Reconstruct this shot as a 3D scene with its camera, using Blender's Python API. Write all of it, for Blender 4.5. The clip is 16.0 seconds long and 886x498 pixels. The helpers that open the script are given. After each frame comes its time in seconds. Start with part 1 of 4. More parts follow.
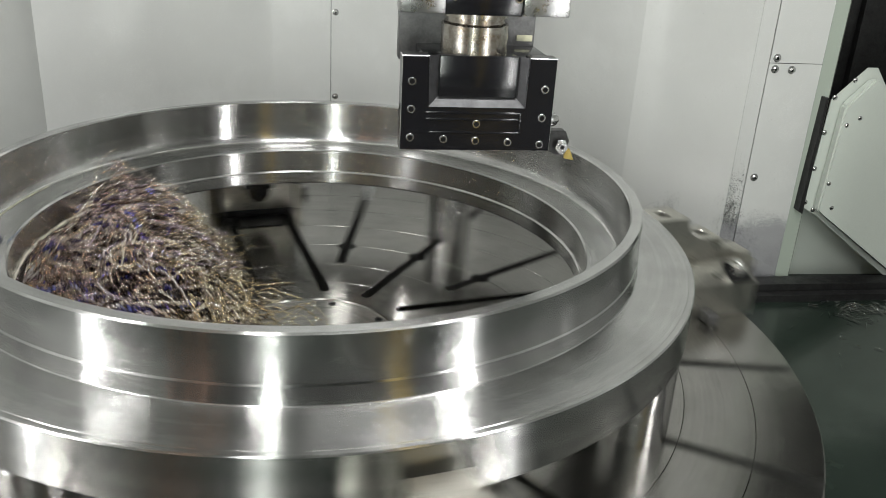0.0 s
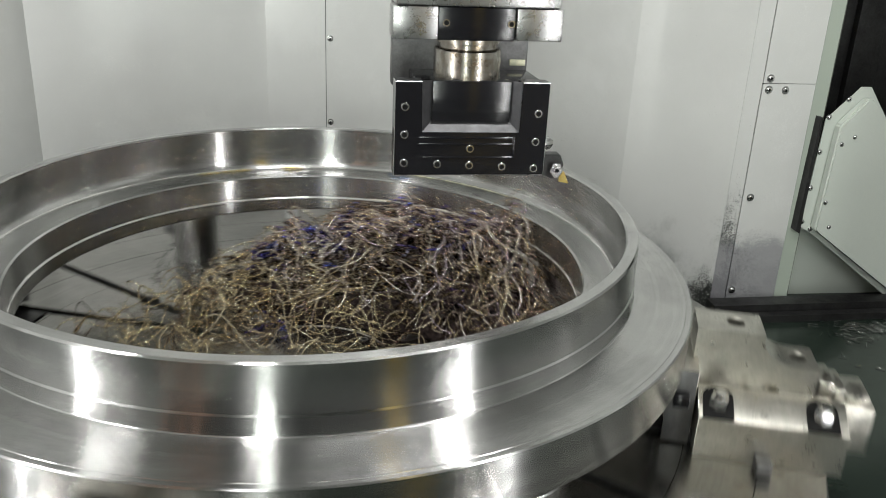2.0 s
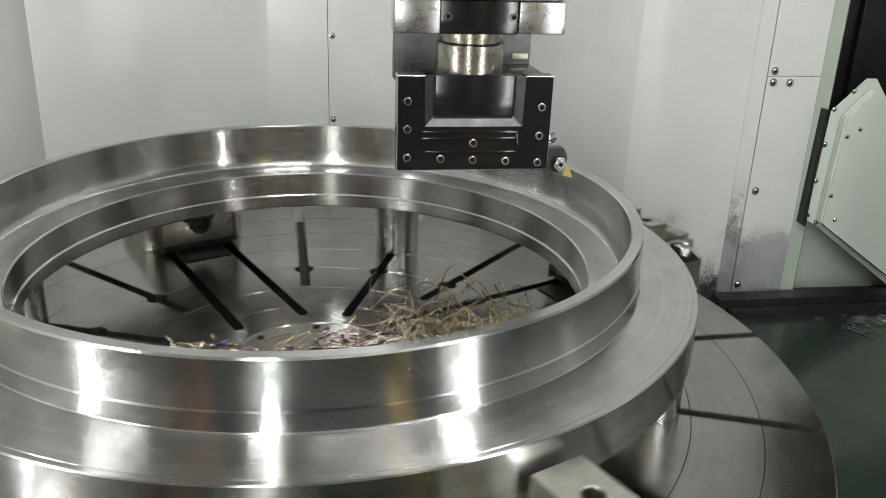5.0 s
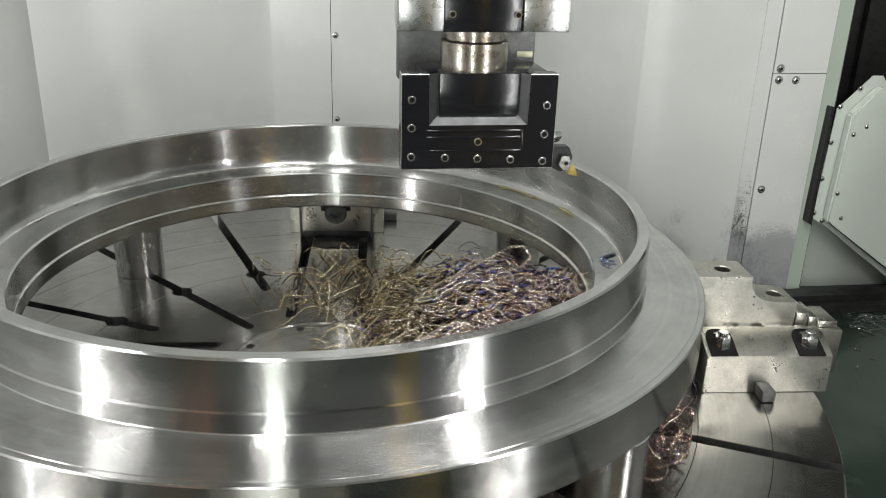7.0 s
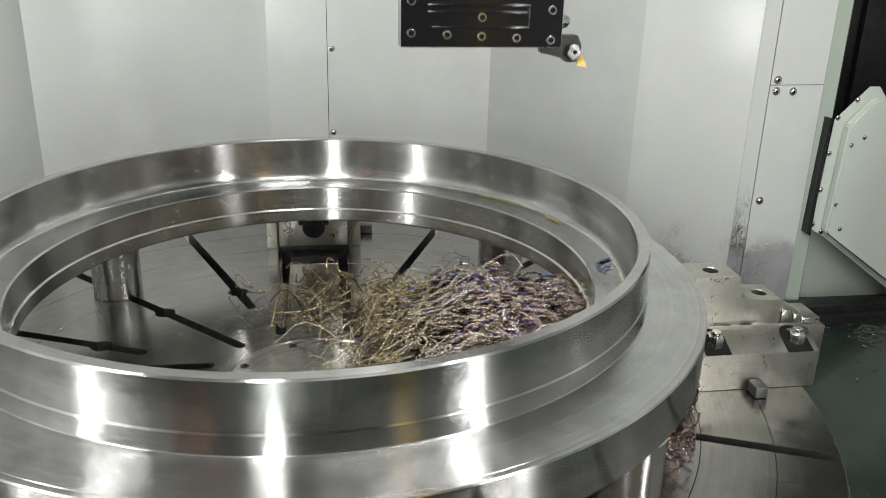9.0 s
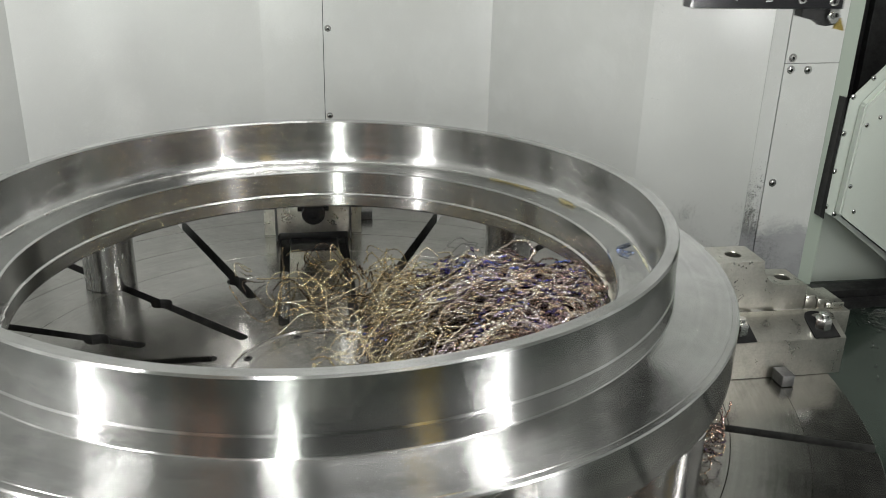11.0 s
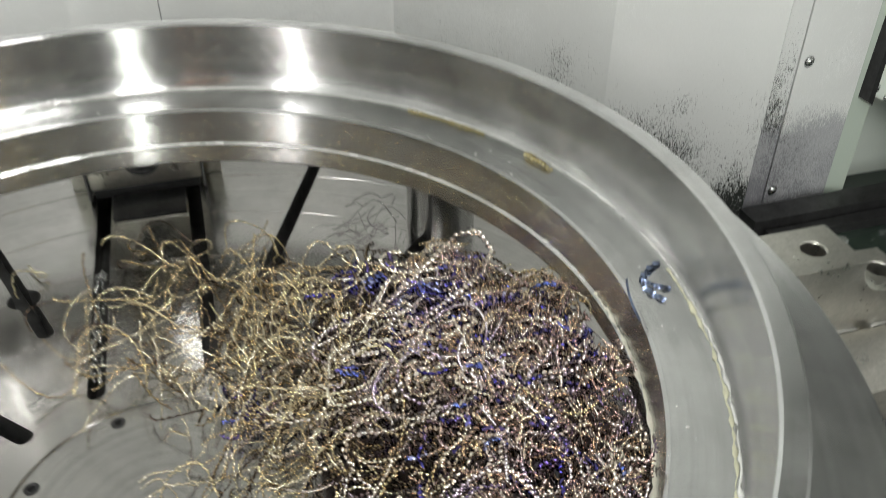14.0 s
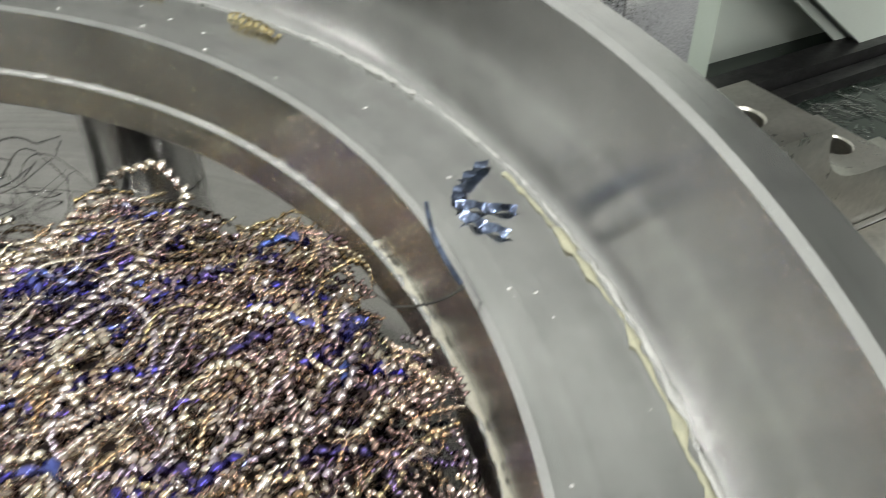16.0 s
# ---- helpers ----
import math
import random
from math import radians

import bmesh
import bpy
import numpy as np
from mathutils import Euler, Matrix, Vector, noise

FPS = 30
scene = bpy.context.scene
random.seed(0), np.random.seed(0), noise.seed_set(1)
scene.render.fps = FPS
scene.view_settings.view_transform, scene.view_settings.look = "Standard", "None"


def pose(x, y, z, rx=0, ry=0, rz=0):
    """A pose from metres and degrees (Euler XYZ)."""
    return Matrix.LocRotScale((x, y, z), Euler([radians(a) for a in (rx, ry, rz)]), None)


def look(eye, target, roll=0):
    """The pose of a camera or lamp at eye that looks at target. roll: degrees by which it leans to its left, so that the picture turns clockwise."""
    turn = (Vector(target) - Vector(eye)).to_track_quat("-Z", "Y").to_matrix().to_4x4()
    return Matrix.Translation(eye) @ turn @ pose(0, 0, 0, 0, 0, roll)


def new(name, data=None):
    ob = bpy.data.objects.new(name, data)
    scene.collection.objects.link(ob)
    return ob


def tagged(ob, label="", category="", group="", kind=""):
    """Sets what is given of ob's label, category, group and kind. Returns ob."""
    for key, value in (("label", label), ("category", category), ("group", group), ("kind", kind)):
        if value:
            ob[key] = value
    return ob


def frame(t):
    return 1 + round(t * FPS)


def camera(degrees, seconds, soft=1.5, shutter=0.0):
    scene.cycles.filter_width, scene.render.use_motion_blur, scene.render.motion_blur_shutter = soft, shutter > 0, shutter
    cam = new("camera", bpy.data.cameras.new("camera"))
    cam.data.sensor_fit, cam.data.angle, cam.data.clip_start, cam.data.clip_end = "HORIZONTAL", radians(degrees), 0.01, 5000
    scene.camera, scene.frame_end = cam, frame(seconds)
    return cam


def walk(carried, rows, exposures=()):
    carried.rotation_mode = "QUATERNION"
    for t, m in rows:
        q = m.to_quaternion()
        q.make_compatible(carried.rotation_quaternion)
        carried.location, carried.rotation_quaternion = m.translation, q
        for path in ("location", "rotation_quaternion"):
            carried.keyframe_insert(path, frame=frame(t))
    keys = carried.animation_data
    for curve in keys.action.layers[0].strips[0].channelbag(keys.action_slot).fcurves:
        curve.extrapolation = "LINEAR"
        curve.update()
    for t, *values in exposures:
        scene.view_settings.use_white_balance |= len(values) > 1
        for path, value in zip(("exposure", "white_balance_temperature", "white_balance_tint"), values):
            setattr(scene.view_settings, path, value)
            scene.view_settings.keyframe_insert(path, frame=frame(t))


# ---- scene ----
# ---- camera ----
cam = camera(54.9, 16.0, soft=0.75, shutter=0.5)
PATH = [
    (0, -0.004, -1.380, 0.761, 67.171, -3.098, -8.603),
    (0.5, -0.004, -1.383, 0.764, 67.798, -2.510, -8.519),
    (1, -0.003, -1.380, 0.764, 68.304, -2.556, -8.535),
    (1.5, 0.002, -1.374, 0.761, 68.464, -2.560, -8.746),
    (2, 0.004, -1.373, 0.763, 68.687, -2.430, -8.904),
    (2.5, 0.004, -1.369, 0.760, 68.743, -2.267, -8.901),
    (3, 0.004, -1.369, 0.760, 68.798, -2.035, -8.913),
    (3.5, 0.005, -1.368, 0.759, 68.842, -1.975, -8.785),
    (6, 0.005, -1.370, 0.754, 68.411, -1.751, -8.797),
    (6.5, 0.004, -1.365, 0.753, 68.385, -1.648, -8.636),
    (7, 0.004, -1.362, 0.752, 68.589, -1.590, -8.685),
    (7.5, 0.006, -1.360, 0.753, 68.695, -1.483, -8.697),
    (8, 0.010, -1.360, 0.754, 68.910, -1.435, -8.693),
    (8.5, 0.007, -1.358, 0.755, 69.121, -1.457, -8.841),
    (9, 0.000, -1.349, 0.756, 69.278, -1.352, -9.090),
    (9.5, 0.000, -1.342, 0.762, 69.274, -1.050, -8.886),
    (12, -0.061, -1.060, 0.710, 66.932, -0.248, -13.320),
    (12.5, -0.004, -0.836, 0.732, 65.781, 0.683, -15.367),
    (13, 0.056, -0.706, 0.810, 64.810, -0.849, -17.356),
    (13.5, 0.088, -0.663, 0.797, 63.226, -0.624, -17.581),
    (14, 0.113, -0.603, 0.721, 54.183, -0.254, -17.353),
    (14.5, 0.199, -0.484, 0.573, 52.987, -0.356, -18.802),
    (15, 0.265, -0.403, 0.478, 52.030, 0.106, -24.097),
    (15.5, 0.292, -0.354, 0.446, 51.674, 0.386, -26.197),
    (16, 0.317, -0.322, 0.439, 52.785, -0.335, -30.555),
]
walk(cam, [(t, pose(*p)) for t, *p in PATH],
     exposures=[(0.0, -0.05), (9.7, -0.02), (11.8, -0.05), (13.5, -0.22), (14.2, 0.42), (16.0, 0.42)])

# ---- light ----
world = bpy.data.worlds.new("workshop")
scene.world = world
world.use_nodes = True
world.node_tree.nodes["Background"].inputs[0].default_value = (0.75, 0.85, 0.8, 1)
world.node_tree.nodes["Background"].inputs[1].default_value = 0.12


def area(name, at, target, w, h, watts, colour):
    data = bpy.data.lights.new(name, "AREA")
    data.shape, data.size, data.size_y, data.energy, data.color = "RECTANGLE", w, h, watts, colour
    ob = new(name, data)
    ob.matrix_world = look(at, target)
    return ob


LAMPS = [
    # two upright light bars on the door posts, one long bar over the door
    ((-1.22, -0.93, 0.78), (0, 0.1, 0.70), 0.030, 1.8, 14, (1.0, 1.0, 0.99)),
    ((1.08, -1.34, 0.78), (0, 0.1, 0.70), 0.036, 1.8, 12, (1.0, 1.0, 0.99)),
    ((-0.40, -1.42, 1.86), (0, 0.2, 0.25), 0.24, 0.12, 8, (1.0, 1.0, 0.98)),
]
for at, target, w, h, watts, colour in LAMPS:
    area("lamp", at, target, w, h, watts, colour)
area("lamp", (0.55, -0.42, 1.885), (0.55, -0.42, 0), 1.1, 0.25, 22, (1.0, 1.0, 0.98))
# workshop: a tall bright window far behind the camera, and an unseen lamp added overhead
area("lamp", (-1.06, -5.35, 1.1), (-1.06, 0, 1.1), 0.30, 2.9, 75, (0.94, 1.0, 0.94))
area("lamp", (-2.7, -2.9, 3.9), (-2.7, -2.9, 0), 0.6, 0.6, 30, (1.0, 0.98, 0.94))


# ---- materials ----
def material(name):
    m = bpy.data.materials.new(name)
    m.use_nodes = True
    nt = m.node_tree
    return m, nt, nt.nodes["Principled BSDF"]


def node(nt, kind, **kw):
    n = nt.nodes.new(kind)
    for k, v in kw.items():
        if k in n.inputs:
            n.inputs[k].default_value = v
    return n


def ramp(nt, fac, stops):
    r = nt.nodes.new("ShaderNodeValToRGB")
    els = r.color_ramp.elements
    while len(els) < len(stops):
        els.new(0.5)
    for e, (p, c) in zip(els, stops):
        e.position, e.color = p, (*c, 1)
    nt.links.new(fac, r.inputs[0])
    return r.outputs[0]


def maths(nt, op, a, b=0.0):
    n = nt.nodes.new("ShaderNodeMath")
    n.operation = op
    for i, v in enumerate((a, b)):
        if isinstance(v, (int, float)):
            n.inputs[i].default_value = v
        else:
            nt.links.new(v, n.inputs[i])
    return n.outputs[0]


def coords(nt, scale=(1, 1, 1)):
    tc = nt.nodes.new("ShaderNodeTexCoord")
    mp = nt.nodes.new("ShaderNodeMapping")
    mp.inputs["Scale"].default_value = scale
    nt.links.new(tc.outputs["Object"], mp.inputs[0])
    return mp.outputs[0]


def noise_tex(nt, vec, scale, detail=4, rough=0.55):
    n = nt.nodes.new("ShaderNodeTexNoise")
    n.inputs["Scale"].default_value, n.inputs["Detail"].default_value, n.inputs["Roughness"].default_value = scale, detail, rough
    nt.links.new(vec, n.inputs["Vector"])
    return n.outputs[0]


def bump(nt, height, strength, distance, bsdf):
    b = nt.nodes.new("ShaderNodeBump")
    b.inputs["Strength"].default_value, b.inputs["Distance"].default_value = strength, distance
    nt.links.new(height, b.inputs["Height"])
    nt.links.new(b.outputs[0], bsdf.inputs["Normal"])


def turned_steel(name, dark, light, rough0, rough1, aniso, grooves=1.0):
    """Metal turned round the z axis: rings in the finish, blotches of coolant."""
    m, nt, p = material(name)
    p.inputs["Metallic"].default_value = 1.0
    vec = coords(nt)
    sep = nt.nodes.new("ShaderNodeSeparateXYZ")
    nt.links.new(vec, sep.inputs[0])
    rad = maths(nt, "SQRT", maths(nt, "ADD", maths(nt, "POWER", sep.outputs[0], 2.0), maths(nt, "POWER", sep.outputs[1], 2.0)))
    comb = nt.nodes.new("ShaderNodeCombineXYZ")
    nt.links.new(rad, comb.inputs[0])
    nt.links.new(sep.outputs[2], comb.inputs[1])
    rings = noise_tex(nt, comb.outputs[0], 150, 2, 0.5)
    blot = noise_tex(nt, vec, 7, 5, 0.6)
    smear = noise_tex(nt, vec, 34, 6, 0.7)
    blot = maths(nt, "ADD", maths(nt, "MULTIPLY", blot, 0.6), maths(nt, "MULTIPLY", smear, 0.4))
    mix = maths(nt, "ADD", maths(nt, "MULTIPLY", rings, 0.25), maths(nt, "MULTIPLY", blot, 0.75))
    nt.links.new(ramp(nt, mix, [(0.38, dark), (0.62, light)]), p.inputs["Base Color"])
    nt.links.new(ramp(nt, mix, [(0.3, (rough0,) * 3), (0.7, (rough1,) * 3)]), p.inputs["Roughness"])
    p.inputs["Anisotropic"].default_value = aniso
    p.inputs["Anisotropic Rotation"].default_value = 0.25
    tg = nt.nodes.new("ShaderNodeTangent")
    tg.direction_type, tg.axis = "RADIAL", "Z"
    nt.links.new(tg.outputs[0], p.inputs["Tangent"])
    fine = noise_tex(nt, comb.outputs[0], 800, 1, 0.5)
    bump(nt, maths(nt, "ADD", maths(nt, "MULTIPLY", rings, 0.1), fine), 0.03 * grooves, 0.001, p)
    return m


def metal(name, dark, light, rough0, rough1, scale=30, metallic=1.0, strength=0.1, stretch=(1, 1, 1)):
    m, nt, p = material(name)
    p.inputs["Metallic"].default_value = metallic
    vec = coords(nt, stretch)
    a = noise_tex(nt, vec, scale, 6, 0.65)
    b = noise_tex(nt, vec, scale * 9, 3, 0.6)
    mix = maths(nt, "ADD", maths(nt, "MULTIPLY", a, 0.7), maths(nt, "MULTIPLY", b, 0.3))
    nt.links.new(ramp(nt, mix, [(0.35, dark), (0.65, light)]), p.inputs["Base Color"])
    nt.links.new(ramp(nt, mix, [(0.35, (rough1,) * 3), (0.65, (rough0,) * 3)]), p.inputs["Roughness"])
    bump(nt, b, strength, 0.0006, p)
    return m


def paint(name, colour, rough, specks=0.0, low=-0.1, high=0.0, floor_reflection=-10.0, coat=0.7):
    """Semi-gloss sheet-metal paint, smudged, with swarf stuck to it near the floor; a grey foot can stand for the
    floor's reflection.
    """
    m, nt, p = material(name)
    vec = coords(nt)
    blot = noise_tex(nt, vec, 3.0, 5, 0.6)
    fine = noise_tex(nt, vec, 60, 3, 0.6)
    c0 = tuple(c * 0.89 for c in colour)
    dith = maths(nt, "ADD", maths(nt, "MULTIPLY", blot, 0.6), maths(nt, "MULTIPLY", noise_tex(nt, vec, 420, 2, 0.6), 0.4))
    base = ramp(nt, dith, [(0.35, c0), (0.7, colour)])
    nt.links.new(ramp(nt, dith, [(0.3, (rough * 0.9,) * 3), (0.7, (rough * 1.15,) * 3)]), p.inputs["Roughness"])
    if specks > 0:
        sep = nt.nodes.new("ShaderNodeSeparateXYZ")
        nt.links.new(vec, sep.inputs[0])
        grain = noise_tex(nt, vec, 340, 3, 0.7)
        cloud = noise_tex(nt, vec, 9, 4, 0.6)
        lift = nt.nodes.new("ShaderNodeMapRange")
        lift.inputs["From Min"].default_value, lift.inputs["From Max"].default_value = high, low
        lift.inputs["To Min"].default_value, lift.inputs["To Max"].default_value = -0.16, specks
        nt.links.new(sep.outputs[2], lift.inputs[0])
        amount = maths(nt, "ADD", maths(nt, "ADD", grain, lift.outputs[0]), maths(nt, "MULTIPLY", maths(nt, "SUBTRACT", cloud, 0.5), 0.7))
        mask = ramp(nt, amount, [(0.60, (0, 0, 0)), (0.64, (1, 1, 1))])
        mx = nt.nodes.new("ShaderNodeMix")
        mx.data_type = "RGBA"
        nt.links.new(mask, mx.inputs["Factor"])
        nt.links.new(base, mx.inputs["A"])
        mx.inputs["B"].default_value = (0.03, 0.032, 0.03, 1)
        base = mx.outputs["Result"]
    # grey mixed in low down, painting the floor's reflection in the gloss
    if floor_reflection > -9:
        edge = maths(nt, "ADD", sep.outputs[2], maths(nt, "ADD", maths(nt, "MULTIPLY", maths(nt, "SUBTRACT", cloud, 0.5), 0.09), maths(nt, "MULTIPLY", maths(nt, "SUBTRACT", grain, 0.5), 0.16)))
        low_mask = nt.nodes.new("ShaderNodeMapRange")
        low_mask.inputs["From Min"].default_value, low_mask.inputs["From Max"].default_value = floor_reflection + 0.02, floor_reflection
        nt.links.new(edge, low_mask.inputs[0])
        mg = nt.nodes.new("ShaderNodeMix")
        mg.data_type = "RGBA"
        nt.links.new(maths(nt, "MULTIPLY", low_mask.outputs[0], 0.75), mg.inputs["Factor"])
        nt.links.new(base, mg.inputs["A"])
        mg.inputs["B"].default_value = (0.23, 0.23, 0.245, 1)
        base = mg.outputs["Result"]
    nt.links.new(base, p.inputs["Base Color"])
    p.inputs["Coat Weight"].default_value, p.inputs["Coat Roughness"].default_value = coat, 0.17
    bump(nt, fine, 0.03, 0.0004, p)
    return m


def chip_metal(name, stops):
    """Heat-tinted swarf: every curl takes a tint of its own."""
    m, nt, p = material(name)
    p.inputs["Metallic"].default_value = 1.0
    g = nt.nodes.new("ShaderNodeNewGeometry")
    at = nt.nodes.new("ShaderNodeAttribute")
    at.attribute_name = "tint"
    mixed = maths(nt, "ADD", at.outputs["Fac"], maths(nt, "MULTIPLY", maths(nt, "SUBTRACT", g.outputs["Random Per Island"], 0.5), 0.16))
    nt.links.new(ramp(nt, mixed, stops), p.inputs["Base Color"])
    p.inputs["Roughness"].default_value = 0.13
    return m


STEEL = turned_steel("ring_steel", (0.44, 0.44, 0.435), (0.66, 0.66, 0.65), 0.175, 0.215, 1.0)
TABLE = turned_steel("table_steel", (0.27, 0.265, 0.25), (0.42, 0.41, 0.39), 0.16, 0.28, 0.5, 0.5)
POST = metal("post_steel", (0.45, 0.45, 0.44), (0.6, 0.6, 0.6), 0.18, 0.3, 14, stretch=(1, 1, 0.15))
CLAMP = metal("clamp_steel", (0.34, 0.34, 0.34), (0.52, 0.52, 0.51), 0.22, 0.36, 60)
JAMB = metal("jamb_steel", (0.03, 0.03, 0.032), (0.06, 0.06, 0.064), 0.3, 0.45, 60, metallic=0.3)
JAW = metal("jaw_steel", (0.38, 0.37, 0.33), (0.60, 0.585, 0.53), 0.24, 0.42, 26)
BRIGHT = metal("bright_steel", (0.6, 0.6, 0.6), (0.75, 0.75, 0.74), 0.14, 0.26, 40)
COLLAR = metal("stained_steel", (0.16, 0.12, 0.07), (0.66, 0.64, 0.60), 0.2, 0.3, 55)
BLACK = metal("blackened_steel", (0.006, 0.006, 0.007), (0.011, 0.011, 0.013), 0.12, 0.20, 90, metallic=0.0, strength=0.015)
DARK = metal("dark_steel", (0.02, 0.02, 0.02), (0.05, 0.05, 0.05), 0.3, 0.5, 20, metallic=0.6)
# table slots: the shade down in them is put into these dark colours
SLOT_FLOOR_SHADE = metal("slot_floor_shade", (0.008, 0.008, 0.008), (0.03, 0.03, 0.028), 0.3, 0.5, 60, metallic=0.3)
SLOT_SIDE_SHADE = metal("slot_side_shade", (0.05, 0.05, 0.048), (0.11, 0.11, 0.105), 0.3, 0.45, 40, metallic=0.6)
GREYPLATE = metal("grey_plate", (0.10, 0.10, 0.10), (0.17, 0.17, 0.17), 0.35, 0.5, 25, metallic=0.8)
GOLD = metal("insert_coating", (0.30, 0.22, 0.06), (0.55, 0.43, 0.15), 0.25, 0.4, 160)
WHITE = paint("wall_paint", (0.64, 0.65, 0.63), 0.26)
WHITE_DIRTY = paint("wall_paint_swarf", (0.64, 0.65, 0.63), 0.26, 0.16, -0.10, 0.17)
# swarf specks, plus the floor's reflection painted grey along the foot
STRIP = paint("strip_paint_floor_reflection", (0.64, 0.65, 0.63), 0.26, 0.13, -0.10, 0.22, 0.02)
EDGE = paint("edge_paint_floor_reflection", (0.64, 0.65, 0.63), 0.26, 0.19, -0.10, 0.36, 0.03)
# the cover's pale green, darkened for the shade on the return panel
RETURN_SHADED = paint("shaded_return_paint", (0.36, 0.41, 0.35), 0.45)
COVER = paint("cover_paint", (0.60, 0.65, 0.59), 0.38)
FLOOR = metal("oily_floor", (0.010, 0.017, 0.013), (0.030, 0.042, 0.034), 0.12, 0.3, 5, metallic=0.2, strength=0.05)
SHOP = paint("shop_wall", (0.12, 0.135, 0.12), 0.6, coat=0.0)
GLOW, _nt, _p = material("lamp_glow")
_p.inputs["Emission Color"].default_value = (0.97, 1, 0.98, 1)
_p.inputs["Emission Strength"].default_value = 6.0
# near black without shine, stands for the shade inside holes and recesses
HOLE_SHADE = metal("hole_shade", (0.006, 0.006, 0.006), (0.015, 0.015, 0.015), 0.8, 0.9, 40, metallic=0.0)
HOLE_SHADE.node_tree.nodes["Principled BSDF"].inputs["Specular IOR Level"].default_value = 0.1
CHIP_GOLD = chip_metal("straw_swarf", [(0.0, (0.84, 0.74, 0.50)), (0.3, (0.56, 0.44, 0.25)), (0.5, (0.90, 0.83, 0.66)), (0.7, (0.48, 0.37, 0.20)), (0.85, (0.22, 0.16, 0.10)), (1.0, (0.09, 0.06, 0.05))])
CHIP_ROPE = chip_metal("rope_swarf", [(0.0, (0.92, 0.85, 0.70)), (0.25, (0.60, 0.50, 0.40)), (0.45, (0.89, 0.81, 0.78)), (0.65, (0.46, 0.37, 0.50)), (0.8, (0.86, 0.78, 0.64)), (1.0, (0.20, 0.14, 0.15))])
CHIP_MIX = chip_metal("tinted_swarf", [(0.0, (0.80, 0.66, 0.48)), (0.2, (0.40, 0.27, 0.16)), (0.40, (0.84, 0.72, 0.66)), (0.55, (0.28, 0.18, 0.12)), (0.72, (0.50, 0.37, 0.36)), (0.86, (0.14, 0.09, 0.08)), (1.0, (0.16, 0.12, 0.22))])
# brown tints taken down to black for the shade under the upper strands
CHIP_SHADED = chip_metal("shaded_swarf", [(0.0, (0.19, 0.14, 0.09)), (0.3, (0.07, 0.06, 0.05)), (0.55, (0.03, 0.02, 0.04)), (0.8, (0.25, 0.19, 0.12)), (1.0, (0.02, 0.02, 0.03))])
CHIP_STRAW = metal("straw_chip", (0.50, 0.40, 0.18), (0.80, 0.70, 0.42), 0.2, 0.3, 200)
BLUED = metal("blued_chip", (0.008, 0.008, 0.015), (0.34, 0.42, 0.62), 0.14, 0.3, 130)
CHIP_BLUE = chip_metal("blue_swarf", [(0.0, (0.03, 0.03, 0.09)), (0.25, (0.07, 0.06, 0.30)), (0.5, (0.05, 0.04, 0.10)), (0.7, (0.20, 0.14, 0.42)), (0.88, (0.10, 0.16, 0.48)), (1.0, (0.55, 0.55, 0.75))])
CHIP_GREY = chip_metal("grey_swarf", [(0.0, (0.5, 0.5, 0.48)), (1.0, (0.3, 0.3, 0.3))])
RESIDUE = metal("coolant_residue", (0.60, 0.60, 0.57), (0.88, 0.88, 0.84), 0.10, 0.3, 90, metallic=0.5, strength=0.6)
YELLOW = metal("chip_paste", (0.46, 0.46, 0.34), (0.66, 0.64, 0.46), 0.35, 0.5, 60, metallic=0.3)
PASTE = metal("dried_paste", (0.52, 0.50, 0.40), (0.70, 0.68, 0.58), 0.3, 0.5, 90, metallic=0.1)


# ---- mesh helpers ----
def finish(bm, smooth_angle=35):
    bmesh.ops.recalc_face_normals(bm, faces=bm.faces)
    for f in bm.faces:
        f.smooth = True
    lim = radians(smooth_angle)
    for e in bm.edges:
        if len(e.link_faces) == 2 and e.calc_face_angle(0) > lim:
            e.smooth = False


def part(name, bm, mat, parent=None, label="", smooth_angle=35):
    finish(bm, smooth_angle)
    me = bpy.data.meshes.new(name)
    bm.to_mesh(me)
    bm.free()
    me.materials.append(mat)
    ob = new(name, me)
    ob.parent = parent
    if label:
        tagged(ob, label)
    return ob


def box(bm, x0, x1, y0, y1, z0, z1, bevel=0.0, m=None):
    r = bmesh.ops.create_cube(bm, size=1)
    vs = r["verts"]
    mm = Matrix.Translation(((x0 + x1) / 2, (y0 + y1) / 2, (z0 + z1) / 2)) @ Matrix.Diagonal((x1 - x0, y1 - y0, z1 - z0, 1))
    bmesh.ops.transform(bm, matrix=mm, verts=vs)
    if bevel > 0:
        es = list({e for v in vs for e in v.link_edges})
        r = bmesh.ops.bevel(bm, geom=es, offset=bevel, segments=2, affect="EDGES", profile=0.5)
        vs = list({v for f in r["faces"] for v in f.verts} | {v for v in vs if v.is_valid})
    if m is not None:
        bmesh.ops.transform(bm, matrix=m, verts=vs)
    return vs


